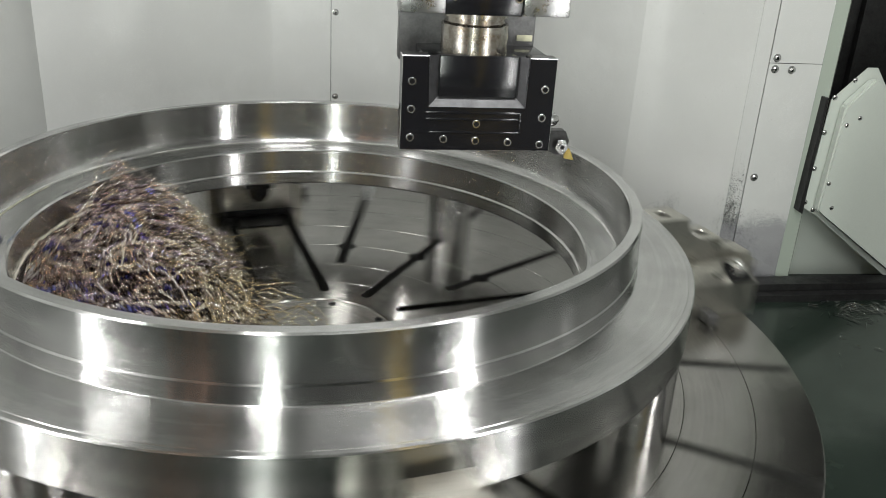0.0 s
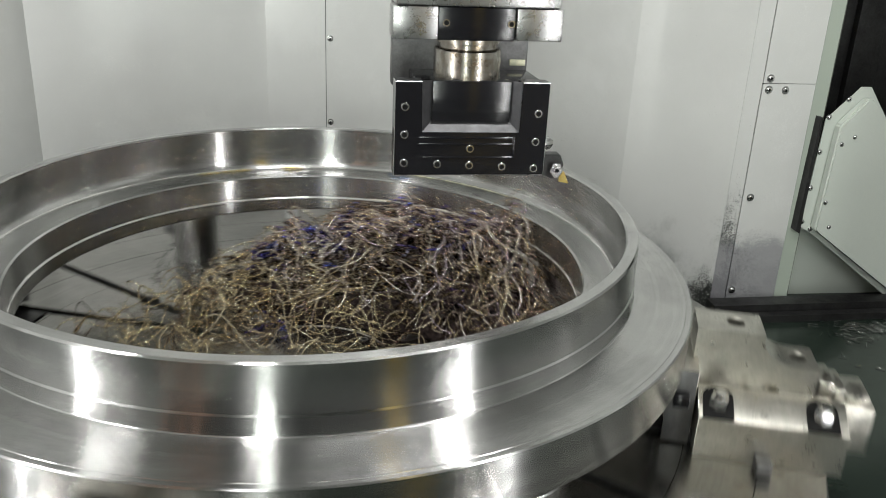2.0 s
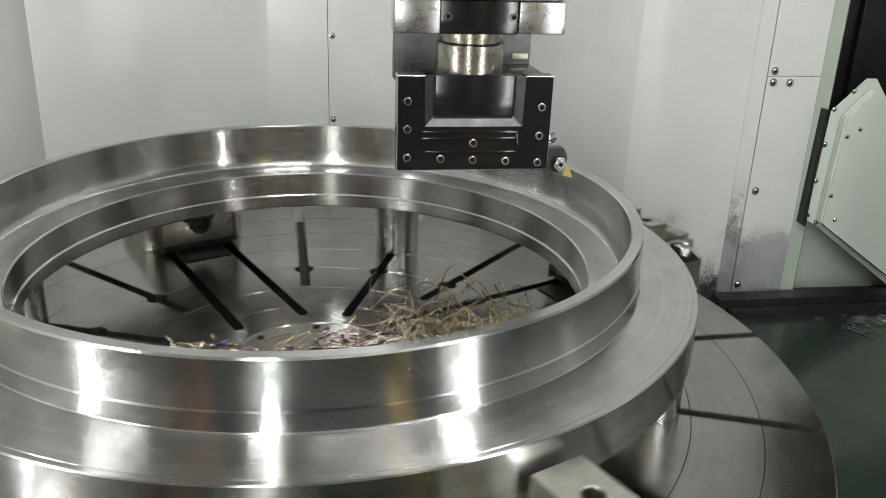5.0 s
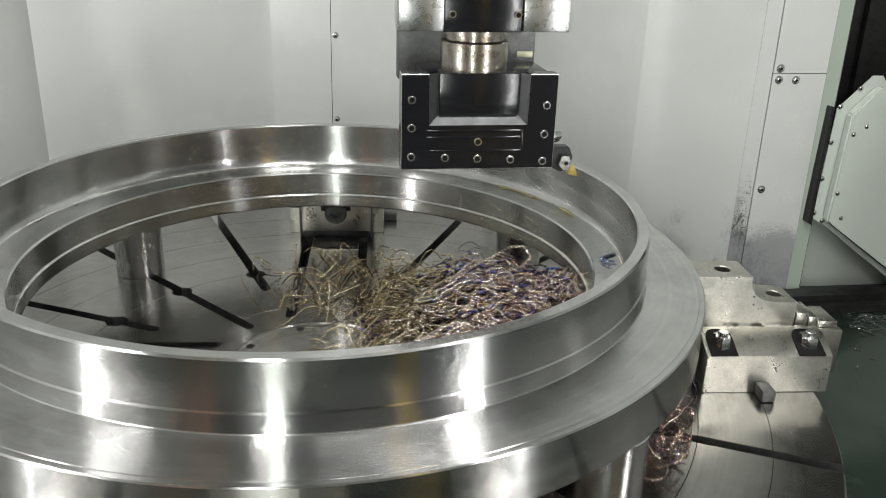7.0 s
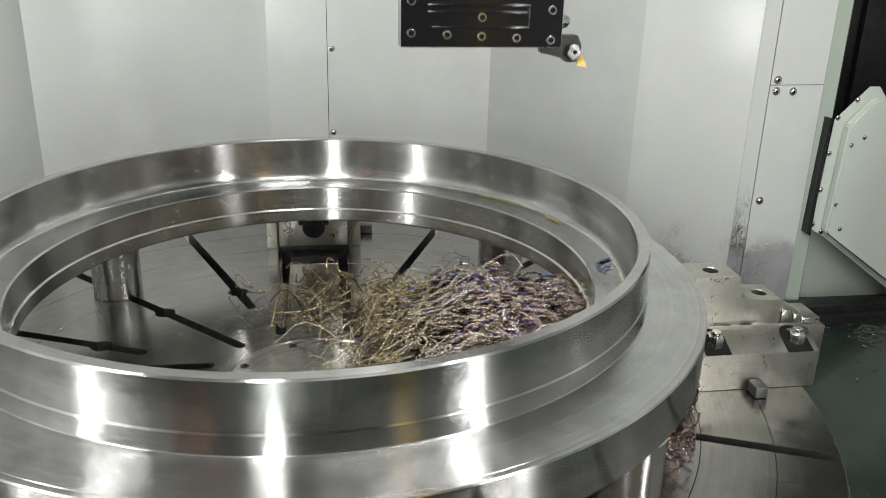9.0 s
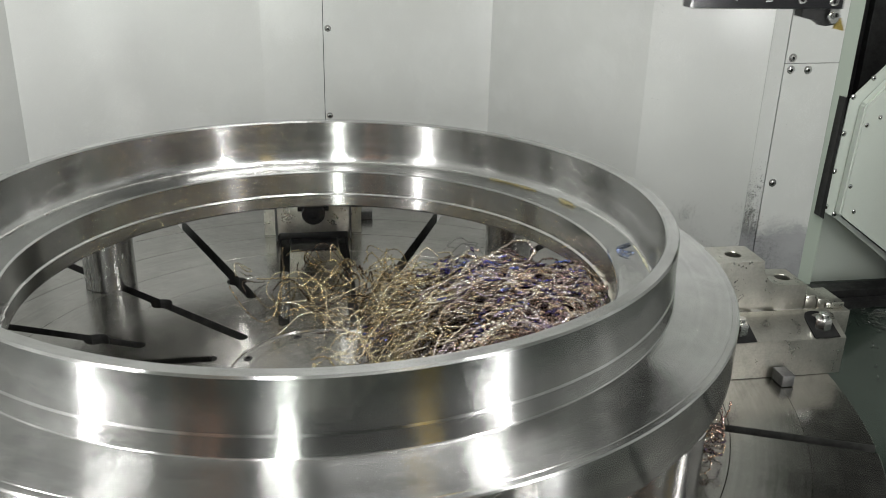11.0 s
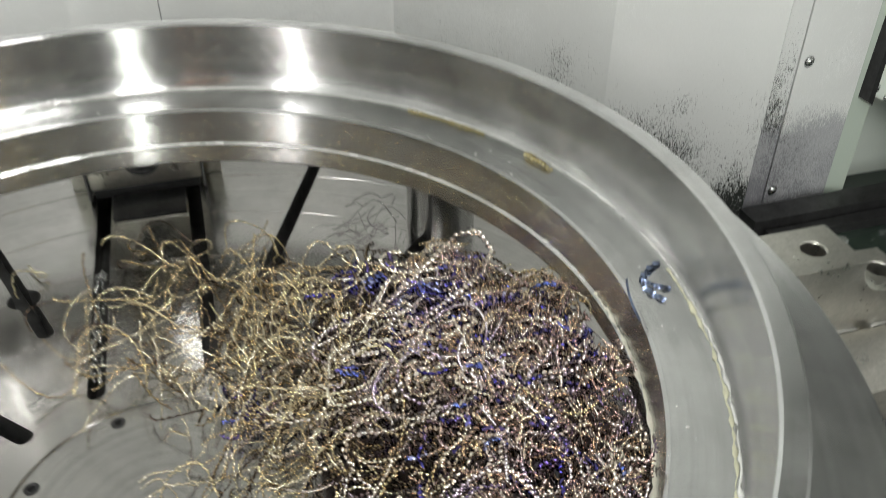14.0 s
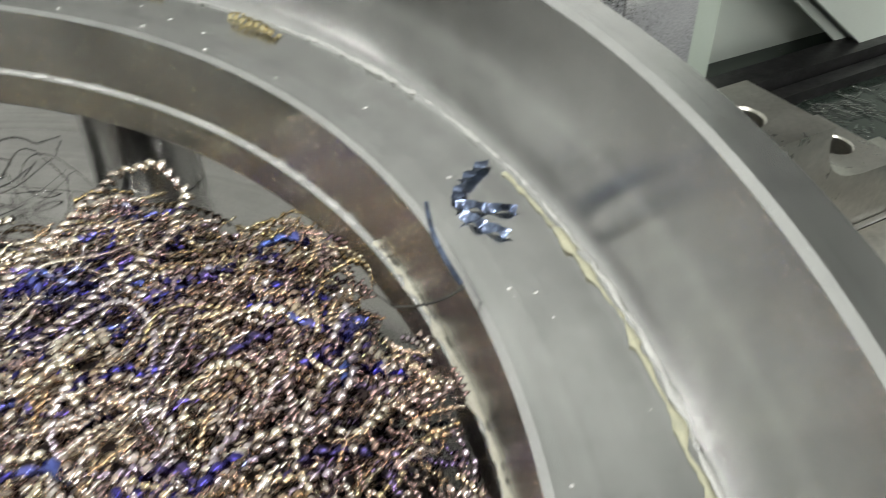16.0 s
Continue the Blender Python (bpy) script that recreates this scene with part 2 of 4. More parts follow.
def lathe(bm, profile, seg, m=None, closed=False):
    """A profile of (radius, z) turned about the z axis."""
    rings = []
    for r, z in profile:
        if r < 1e-6:
            rings.append([bm.verts.new((0, 0, z))])
        else:
            rings.append([bm.verts.new((r * math.cos(2 * math.pi * i / seg), r * math.sin(2 * math.pi * i / seg), z)) for i in range(seg)])
    pairs = list(zip(rings, rings[1:]))
    if closed:
        pairs.append((rings[-1], rings[0]))
    for a, b in pairs:
        for i in range(seg):
            j = (i + 1) % seg
            if len(a) == 1 and len(b) == 1:
                continue
            if len(a) == 1:
                bm.faces.new((a[0], b[i], b[j]))
            elif len(b) == 1:
                bm.faces.new((a[i], b[0], a[j]))
            else:
                bm.faces.new((a[i], b[i], b[j], a[j]))
    vs = [v for r in rings for v in r]
    if m is not None:
        bmesh.ops.transform(bm, matrix=m, verts=vs)
    return vs


def prism(bm, outline, y0, y1, m=None):
    """An outline of (x, z) points given depth from y0 to y1."""
    a = [bm.verts.new((x, y0, z)) for x, z in outline]
    b = [bm.verts.new((x, y1, z)) for x, z in outline]
    bm.faces.new(a)
    bm.faces.new(b[::-1])
    n = len(a)
    for i in range(n):
        j = (i + 1) % n
        bm.faces.new((a[i], b[i], b[j], a[j]))
    if m is not None:
        bmesh.ops.transform(bm, matrix=m, verts=a + b)
    return a + b


def carved(bm, cutter):
    """The mesh bm with the closed mesh cutter taken out of it."""
    obs = []
    for b in (bm, cutter):
        bmesh.ops.recalc_face_normals(b, faces=b.faces)
        me = bpy.data.meshes.new("carving")
        b.to_mesh(me)
        b.free()
        obs.append(new("carving", me))
    mod = obs[0].modifiers.new("cut", "BOOLEAN")
    mod.object, mod.operation, mod.solver = obs[1], "DIFFERENCE", "EXACT"
    dg = bpy.context.evaluated_depsgraph_get()
    dg.update()
    out = bmesh.new()
    out.from_mesh(bpy.data.meshes.new_from_object(obs[0].evaluated_get(dg)))
    for ob in obs:
        bpy.data.objects.remove(ob)
    return out


def shaded_socket(ob, m, r):
    """The faces of the recess in a screw's head are coloured near black for its shade."""
    ob.data.materials.append(HOLE_SHADE)
    inv = m.inverted()
    for f in ob.data.polygons:
        c = inv @ f.center
        if math.hypot(c.x, c.y) < r:
            f.material_index = 1
    return ob


def cap_screw(parent, name, r, h, m, mat=None, label=""):
    """A round socket head with its recess; its axis is the local z."""
    bm = bmesh.new()
    lathe(bm, [(r, -0.001), (r, h * 0.6), (r * 0.9, h), (r * 0.60, h), (r * 0.52, h * 0.3), (0, h * 0.2)], 20, m)
    return shaded_socket(part(name, bm, mat or BRIGHT, parent, label), m, r * 0.55)


def button_screw(parent, name, r, m, mat=None):
    bm = bmesh.new()
    lathe(bm, [(r * 1.35, -0.001), (r * 1.35, 0.0012), (r * 1.0, 0.0014), (r * 0.95, r * 0.3), (r * 0.7, r * 0.62), (r * 0.42, r * 0.72), (r * 0.4, r * 0.3), (0, r * 0.3)], 18, m)
    return shaded_socket(part(name, bm, mat or BRIGHT, parent), m, r * 0.41)


def hex_nut(bm, r, z0, z1, m=None):
    v = lathe(bm, [(0, z0), (r, z0), (r, z1 - 0.002), (r * 0.9, z1), (0, z1)], 6, m)
    return v


def empty(name, label, category, group="", kind=""):
    return tagged(new(name), label, category, group, kind)


# ---- setting ----
FLOOR_Z = -0.14
TOP_Z = 1.95


def wall(name, a, b, z0, z1, mat, label, thick=0.03):
    """An upright sheet-metal panel from a to b; its face is on the side of the machine's axis."""
    a, b = Vector(a), Vector(b)
    d = (b - a).normalized()
    n = Vector((d.y, -d.x))
    if n.dot(-(a + b) / 2) > 0:
        n = -n
    bm = bmesh.new()
    vs = []
    for z in (z0, z1):
        for p in (a, b, b + n * thick, a + n * thick):
            vs.append(bm.verts.new((p.x, p.y, z)))
    for f in ((3, 2, 1, 0), (4, 5, 6, 7), (0, 1, 5, 4), (1, 2, 6, 5), (2, 3, 7, 6), (3, 0, 4, 7)):
        bm.faces.new([vs[i] for i in f])
    ob = part(name, bm, mat)
    return tagged(ob, label, "wall", kind="structure")


PANEL = "semi-gloss white painted sheet metal enclosure panel"
wall("wall_1", (-1.30, -1.50), (-1.30, 0.35), FLOOR_Z, TOP_Z, WHITE, PANEL)
wall("wall_2", (-1.30, 0.35), (-0.715, 1.08), FLOOR_Z, TOP_Z, WHITE, PANEL)
wall("wall_3", (-0.715, 1.08), (-0.094, 1.116), FLOOR_Z, TOP_Z, WHITE, PANEL)
wall("wall_4", (-0.094, 1.116), (0.0705, 1.110), FLOOR_Z, TOP_Z, WHITE, PANEL)
wall("wall_5", (0.0725, 1.107), (0.536, 1.087), FLOOR_Z, TOP_Z, WHITE, PANEL)
wall("wall_6", (0.536, 1.087), (0.817, 0.657), FLOOR_Z, TOP_Z, WHITE_DIRTY, PANEL + " with swarf stuck low down")
wall("wall_7", (0.817, 0.657), (1.018, 0.469), FLOOR_Z, TOP_Z, WHITE_DIRTY, PANEL + " with swarf stuck low down")
wall("wall_8", (1.020, 0.470), (1.0595, 0.473), FLOOR_Z, TOP_Z, EDGE, "narrow white edge panel with swarf stuck low down")
wall("wall_9", (1.0615, 0.471), (1.196, 0.474), FLOOR_Z, 0.432, STRIP, "white cover strip with swarf stuck low down")
wall("wall_10", (1.0615, 0.471), (1.196, 0.474), 0.4335, TOP_Z, WHITE, "white upper cover strip")
wall("wall_11", (1.197, 0.475), (1.226, 0.515), FLOOR_Z, TOP_Z, RETURN_SHADED, "return panel of the opening, painted darker green for the shade on it")
wall("wall_12", (1.227, 0.540), (2.20, 0.520), FLOOR_Z, 0.085, COVER, "low pale panel below the slide opening")
wall("wall_13", (2.20, 0.95), (2.20, -1.50), FLOOR_Z, TOP_Z, WHITE, PANEL)
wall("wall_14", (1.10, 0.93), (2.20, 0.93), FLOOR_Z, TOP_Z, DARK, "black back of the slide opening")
wall("wall_15", (-1.30, -1.50), (-1.02, -1.50), FLOOR_Z, TOP_Z, WHITE, PANEL)
wall("wall_16", (1.02, -1.50), (2.20, -1.50), FLOOR_Z, TOP_Z, WHITE, PANEL)
wall("wall_17", (-4.5, -5.5), (4.5, -5.5), -0.9, 4.0, SHOP, "dim grey workshop wall")
wall("wall_18", (-4.5, -5.5), (-4.5, 3.0), -0.9, 4.0, SHOP, "dim grey workshop wall")
wall("wall_19", (4.5, -5.5), (4.5, 3.0), -0.9, 4.0, SHOP, "dim grey workshop wall")


def slab(name, x0, x1, y0, y1, z0, z1, mat, label, category):
    bm = bmesh.new()
    box(bm, x0, x1, y0, y1, z0, z1)
    return tagged(part(name, bm, mat), label, category, kind="structure")


slab("floor", -1.33, 2.23, -1.50, 1.15, FLOOR_Z - 0.03, FLOOR_Z, FLOOR, "dark oily green steel chip pan floor", "floor")
slab("ceiling", -1.33, 2.23, -1.53, 1.15, TOP_Z, TOP_Z + 0.03, WHITE, "white painted roof of the machine enclosure", "ceiling")
slab("ground", -4.5, 4.5, -5.5, -1.56, -0.93, -0.9, SHOP, "grey concrete workshop floor", "floor")
slab("apron", -1.33, 2.23, -1.56, -1.50, -0.9, FLOOR_Z, COVER, "painted front apron of the machine", "wall")
slab("ceiling_workshop", -4.5, 4.5, -5.5, 3.0, 4.0, 4.05, SHOP, "dim workshop roof", "ceiling")
slab("trim", 1.00, 2.20, 0.405, 0.452, FLOOR_Z, FLOOR_Z + 0.035, DARK, "black sill rail along the foot of the wall", "rail")
slab("trim_2", 1.02, 2.20, 0.375, 0.400, FLOOR_Z, FLOOR_Z + 0.018, DARK, "low black guide strip along the sill rail", "rail")


def screw_thing(x, y, z, r, rz=0):
    bm = bmesh.new()
    lathe(bm, [(r * 1.4, -0.001), (r * 1.4, 0.0012), (r, 0.0014), (r * 0.95, r * 0.3), (r * 0.7, r * 0.62), (r * 0.42, r * 0.72), (r * 0.38, r * 0.25), (0, r * 0.25)], 20)
    ob = shaded_socket(part("wall_screw", bm, BRIGHT), Matrix.Identity(4), r * 0.40)
    ob.matrix_world = pose(x, y, z, 90, 0, rz)
    return tagged(ob, "bright steel button-head screw with washer in the white panel", "screw", "wall screws")


for x, y, z in ((0.084, 1.106, 0.428), (0.084, 1.106, 0.189), (0.084, 1.106, 0.667)):
    screw_thing(x, y, z, 0.0062)
for x, y, z in ((1.077, 0.471, 0.445), (1.077, 0.471, 0.419), (1.120, 0.472, 0.418), (1.080, 0.471, 0.155), (1.075, 0.471, -0.092), (1.077, 0.471, 0.70)):
    screw_thing(x, y, z, 0.0068)

# ---- light fixtures ----
for at, target, w, h, *_ in LAMPS:
    bm = bmesh.new()
    box(bm, -w / 2 - 0.012, w / 2 + 0.012, -h / 2 - 0.012, h / 2 + 0.012, 0.006, 0.05, 0.004)
    box(bm, -0.03, 0.03, -0.03, 0.03, 0.045, 0.20, 0.004)
    ob = part("work_light", bm, COVER)
    ob.matrix_world = look(at, target)
    tagged(ob, "slim machine work light in a painted housing", "lamp")
bm = bmesh.new()
box(bm, -0.62, 0.62, -0.14, 0.14, 0.006, 0.05, 0.004)
ob = part("work_light", bm, COVER)
ob.matrix_world = look((0.55, -0.42, 1.895), (0.55, -0.42, 0))
tagged(ob, "long machine ceiling light in a painted housing", "lamp")

def reflected_strip(x, w, mat, label):
    """An upright coloured strip out of view, added for the ring to reflect."""
    bm = bmesh.new()
    box(bm, x - w / 2, x + w / 2, -1.515, -1.49, FLOOR_Z + 0.001, 1.90, 0.003)
    tagged(part("reflected_strip", bm, mat), label, "door edge", "door strips")


RUST = paint("orange_paint", (0.85, 0.50, 0.36), 0.35)
OCHRE = paint("yellow_paint", (0.52, 0.36, 0.05), 0.35)
# made-up strips in the door opening, placed to tint streaks on the ring
for x in (-0.985, -0.825, -0.705):
    reflected_strip(x, 0.05, RUST, "slim orange strip out of view, added for the copper streaks on the ring")
reflected_strip(0.57, 0.15, OCHRE, "yellow strip out of view, added for the ochre streak on the ring")

# ---- slide cover at the right ----
def slide_cover():
    top = empty("slide_cover", "pale grey-green painted metal cover box with screwed edge flanges", "machine cover")
    outline = [(1.215, 0.085), (1.225, 0.355), (1.300, 0.432), (1.325, 0.432), (1.395, 0.34), (2.15, 0.34), (2.15, -0.45), (1.90, -0.40), (1.250, 0.066)]
    bm = bmesh.new()
    prism(bm, outline, 0.45, 0.453)
    part("flange", bm, COVER, top)
    inner = [(1.240, 0.082), (1.250, 0.345), (1.308, 0.408), (1.322, 0.408), (1.39, 0.325), (2.14, 0.325), (2.14, -0.42), (1.90, -0.375), (1.258, 0.078)]
    bm = bmesh.new()
    prism(bm, inner, 0.425, 0.4495)
    bmesh.ops.bevel(bm, geom=[e for e in bm.edges], offset=0.004, segments=2, affect="EDGES")
    part("body", bm, COVER, top)
    bm = bmesh.new()
    prism(bm, [(1.203, 0.075), (1.208, 0.36), (1.214, 0.36), (1.214, 0.068)], 0.445, 0.47)
    part("wiper_strip", bm, DARK, top, "black rubber wiper strip")
    for x, z in ((1.232, 0.36), (1.274, 0.402), (1.226, 0.275), (1.221, 0.185), (1.217, 0.098), (1.243, 0.078)):
        button_screw(top, "screw", 0.0048, pose(x, 0.45, z, 90))
    for x, z in ((1.262, 0.30), (1.292, 0.318), (1.252, 0.155), (1.275, 0.092)):
        button_screw(top, "screw", 0.004, pose(x, 0.425, z, 90))
    return top


slide_cover()
# folded way cover, black, in the opening
bellows = empty("way_cover", "black folded way cover behind the opening", "machine cover")
for i in range(9):
    bm = bmesh.new()
    box(bm, 1.30 + i * 0.09, 1.385 + i * 0.09, 0.80 - 0.012 * (i % 3), 0.925, 0.10, 1.9, 0.004)
    part("fold", bm, DARK, bellows)


# ---- rotating work ----
AXIS = (0.005, 0.002)
ROTATING = []


def rotating(ob):
    ROTATING.append(ob)
    return ob


def turntable():
    top = empty("rotary_table", "round machined steel lathe table with radial T-slots", "machine table", kind="")
    prof = [(0, -0.004), (0.150, -0.004), (0.157, -0.003), (0.159, 0.0)]
    for g in (0.238, 0.327, 0.436, 0.552, 0.660, 0.772):
        prof += [(g - 0.0008, 0.0), (g, -0.0014), (g + 0.0008, 0.0)]
    prof += [(0.870, 0.0), (0.873, -0.003), (0.873, -0.11), (0, -0.11)]
    bm = bmesh.new()
    lathe(bm, prof, 160)
    bmesh.ops.recalc_face_normals(bm, faces=bm.faces)
    me = bpy.data.meshes.new("table_plate")
    bm.to_mesh(me)
    bm.free()
    me.materials.append(TABLE)
    base = new("table_plate", me)
    cut = bmesh.new()

    def slot(ang, r0, off, hole, w=0.0105):
        """A slot from r0 outwards past the rim, with round inner end and a round drop-in hole."""
        m = pose(0, 0, 0, 0, 0, ang)
        pts = [(1.0, -w)] + [(r0 + w - w * math.sin(math.pi * k / 8), -w * math.cos(math.pi * k / 8)) for k in range(9)] + [(1.0, w)]
        if hole:
            hr = 0.021
            half = math.asin(w / hr)
            lo = [(hole + hr * math.cos(a), -abs(hr * math.sin(a))) for a in np.linspace(half, math.pi - half, 9)]
            hi = [(hole + hr * math.cos(a), abs(hr * math.sin(a))) for a in np.linspace(math.pi - half, half, 9)]
            pts = [pts[0]] + lo + pts[1:-1] + hi + [pts[-1]]
        a = [cut.verts.new((x, y + off, 0.02)) for x, y in pts]
        b = [cut.verts.new((x, y + off, -0.045)) for x, y in pts]
        cut.faces.new(a)
        cut.faces.new(b[::-1])
        for i in range(len(a)):
            j = (i + 1) % len(a)
            cut.faces.new((a[i], b[i], b[j], a[j]))
        bmesh.ops.transform(cut, matrix=m, verts=a + b)

    for k in range(4):
        slot(45 + 90 * k, 0.19, 0, 0.431)
        slot(22.5 + 90 * k, 0.335, 0, 0.431)
        slot(67.5 + 90 * k, 0.335, 0, 0.431)
        slot(90 * k, 0.18, 0.067, 0)
        slot(90 * k, 0.18, -0.067, 0)
    bmesh.ops.recalc_face_normals(cut, faces=cut.faces)
    cme = bpy.data.meshes.new("slot_cut")
    cut.to_mesh(cme)
    cut.free()
    cob = new("slot_cut", cme)
    mod = base.modifiers.new("slots", "BOOLEAN")
    mod.object, mod.operation, mod.solver = cob, "DIFFERENCE", "EXACT"
    dg = bpy.context.evaluated_depsgraph_get()
    dg.update()
    done = bpy.data.meshes.new_from_object(base.evaluated_get(dg))
    bpy.data.objects.remove(base)
    bpy.data.objects.remove(cob)
    bm = bmesh.new()
    bm.from_mesh(done)
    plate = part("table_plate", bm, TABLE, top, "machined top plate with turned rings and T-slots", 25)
    plate.data.materials.append(SLOT_FLOOR_SHADE)
    plate.data.materials.append(SLOT_SIDE_SHADE)
    # slot floors and sides get the colours darkened for shade
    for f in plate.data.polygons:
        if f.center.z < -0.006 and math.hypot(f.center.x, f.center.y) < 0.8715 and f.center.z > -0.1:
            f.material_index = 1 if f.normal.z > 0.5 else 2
    for k in range(8):
        a = radians(45 * k - 28)
        cap_screw(top, "plate_bolt", 0.008, 0.001, pose(0.145 * math.cos(a), 0.145 * math.sin(a), -0.0035), DARK)
    return rotating(top)


turntable()
bm = bmesh.new()
lathe(bm, [(0, -0.135), (0.80, -0.135), (0.80, -0.112), (0, -0.112)], 96, pose(*AXIS, 0))
tagged(part("table_base", bm, DARK), "dark round base under the lathe table", "machine base")


def workpiece():
    prof = [(0.636, 0.136), (0.643, 0.141), (0.643, 0.2112), (0.6412, 0.2132), (0.6335, 0.2132), (0.6330, 0.2138),
            (0.5550, 0.2138), (0.5533, 0.2143), (0.5520, 0.2155), (0.5515, 0.2172),
            (0.5515, 0.2395), (0.5498, 0.2420), (0.5498, 0.3045), (0.5473, 0.307),
            (0.532, 0.307), (0.5295, 0.3045), (0.5302, 0.250), (0.5299, 0.2395), (0.5286, 0.2305), (0.5258, 0.2230), (0.5214, 0.2175), (0.515, 0.2150),
            (0.4725, 0.2135), (0.4695, 0.2110), (0.4685, 0.166), (0.4655, 0.163), (0.4655, 0.140), (0.469, 0.136)]
    bm = bmesh.new()
    lathe(bm, prof, 360, closed=True)
    ob = part("steel_ring", bm, STEEL, None, smooth_angle=22)
    tagged(ob, "large turned bright steel flanged ring clamped on the lathe table", "ring")
    # beads of coolant and fines in the corner of the ledge, and along the bore's step
    for nm, rad, z, size, mat, a0, a1, seed in (("fillet_residue", 0.5225, 0.2195, 0.0024, RESIDUE, 0, 360, 1), ("bore_residue", 0.4675, 0.1645, 0.0021, RESIDUE, 0, 360, 5),
                                               ("yellow_residue", 0.5195, 0.2172, 0.0026, YELLOW, -34, -3, 9), ("bore_paste", 0.4672, 0.1665, 0.0036, PASTE, -42, 2, 12)):
        bm = bmesh.new()
        n = int((a1 - a0) * 3)
        prev = None
        for k in range(n + 1):
            g = a0 + (a1 - a0) * k / n
            c, s = math.cos(radians(g)), math.sin(radians(g))
            w = size * (0.04 + 0.5 * max(0, noise.noise((c * 9, s * 9, seed + 5))) + 1.5 * abs(noise.noise((c * 26, s * 26, seed))) + 0.9 * max(0, noise.noise((c * 90, s * 90, seed + 3))))
            dr = 0.0018 * noise.noise((c * 40, s * 40, seed + 7))
            ring = [bm.verts.new(((rad + dr + w * math.cos(q)) * c, (rad + dr + w * math.cos(q)) * s, z + 0.6 * w * math.sin(q))) for q in np.linspace(0, 2 * math.pi, 7)[:-1]]
            if prev:
                for i in range(6):
                    j = (i + 1) % 6
                    bm.faces.new((prev[i], prev[j], ring[j], ring[i]))
            prev = ring
        part(nm, bm, mat, ob, "bright beaded line of coolant and fine chips" if mat is RESIDUE else "yellowish smear of chip paste", 60)
    # drops and crumbs left on the ledges
    drops = random.Random(3)
    bm = bmesh.new()
    for k in range(150):
        g, rad, size = drops.uniform(0, 2 * math.pi), drops.uniform(0.476, 0.519), drops.uniform(0.0004, 0.0013)
        r = bmesh.ops.create_icosphere(bm, subdivisions=1, radius=size)
        bmesh.ops.transform(bm, matrix=pose(rad * math.cos(g), rad * math.sin(g), 0.2141) @ Matrix.Diagonal((drops.uniform(1, 2.4), drops.uniform(0.7, 1.3), 0.8, 1)), verts=r["verts"])
    tagged(part("droplets", bm, RESIDUE, ob, "", 80), "small drops of coolant on the ledge", kind="stuff")
    return rotating(ob)


workpiece()


def post(angle, r):
    bm = bmesh.new()
    a = radians(angle)
    lathe(bm, [(0, 0.0), (0.049, 0.0), (0.050, 0.001), (0.050, 0.1335), (0.0485, 0.1355), (0, 0.1355)], 40, pose(r * math.cos(a), r * math.sin(a), 0.0003))
    ob = part("support_post", bm, POST)
    tagged(ob, "round ground steel support post under the ring", "support", "support posts")
    return rotating(ob)


for a in (135, 45, -45, -135):
    post(a, 0.592)


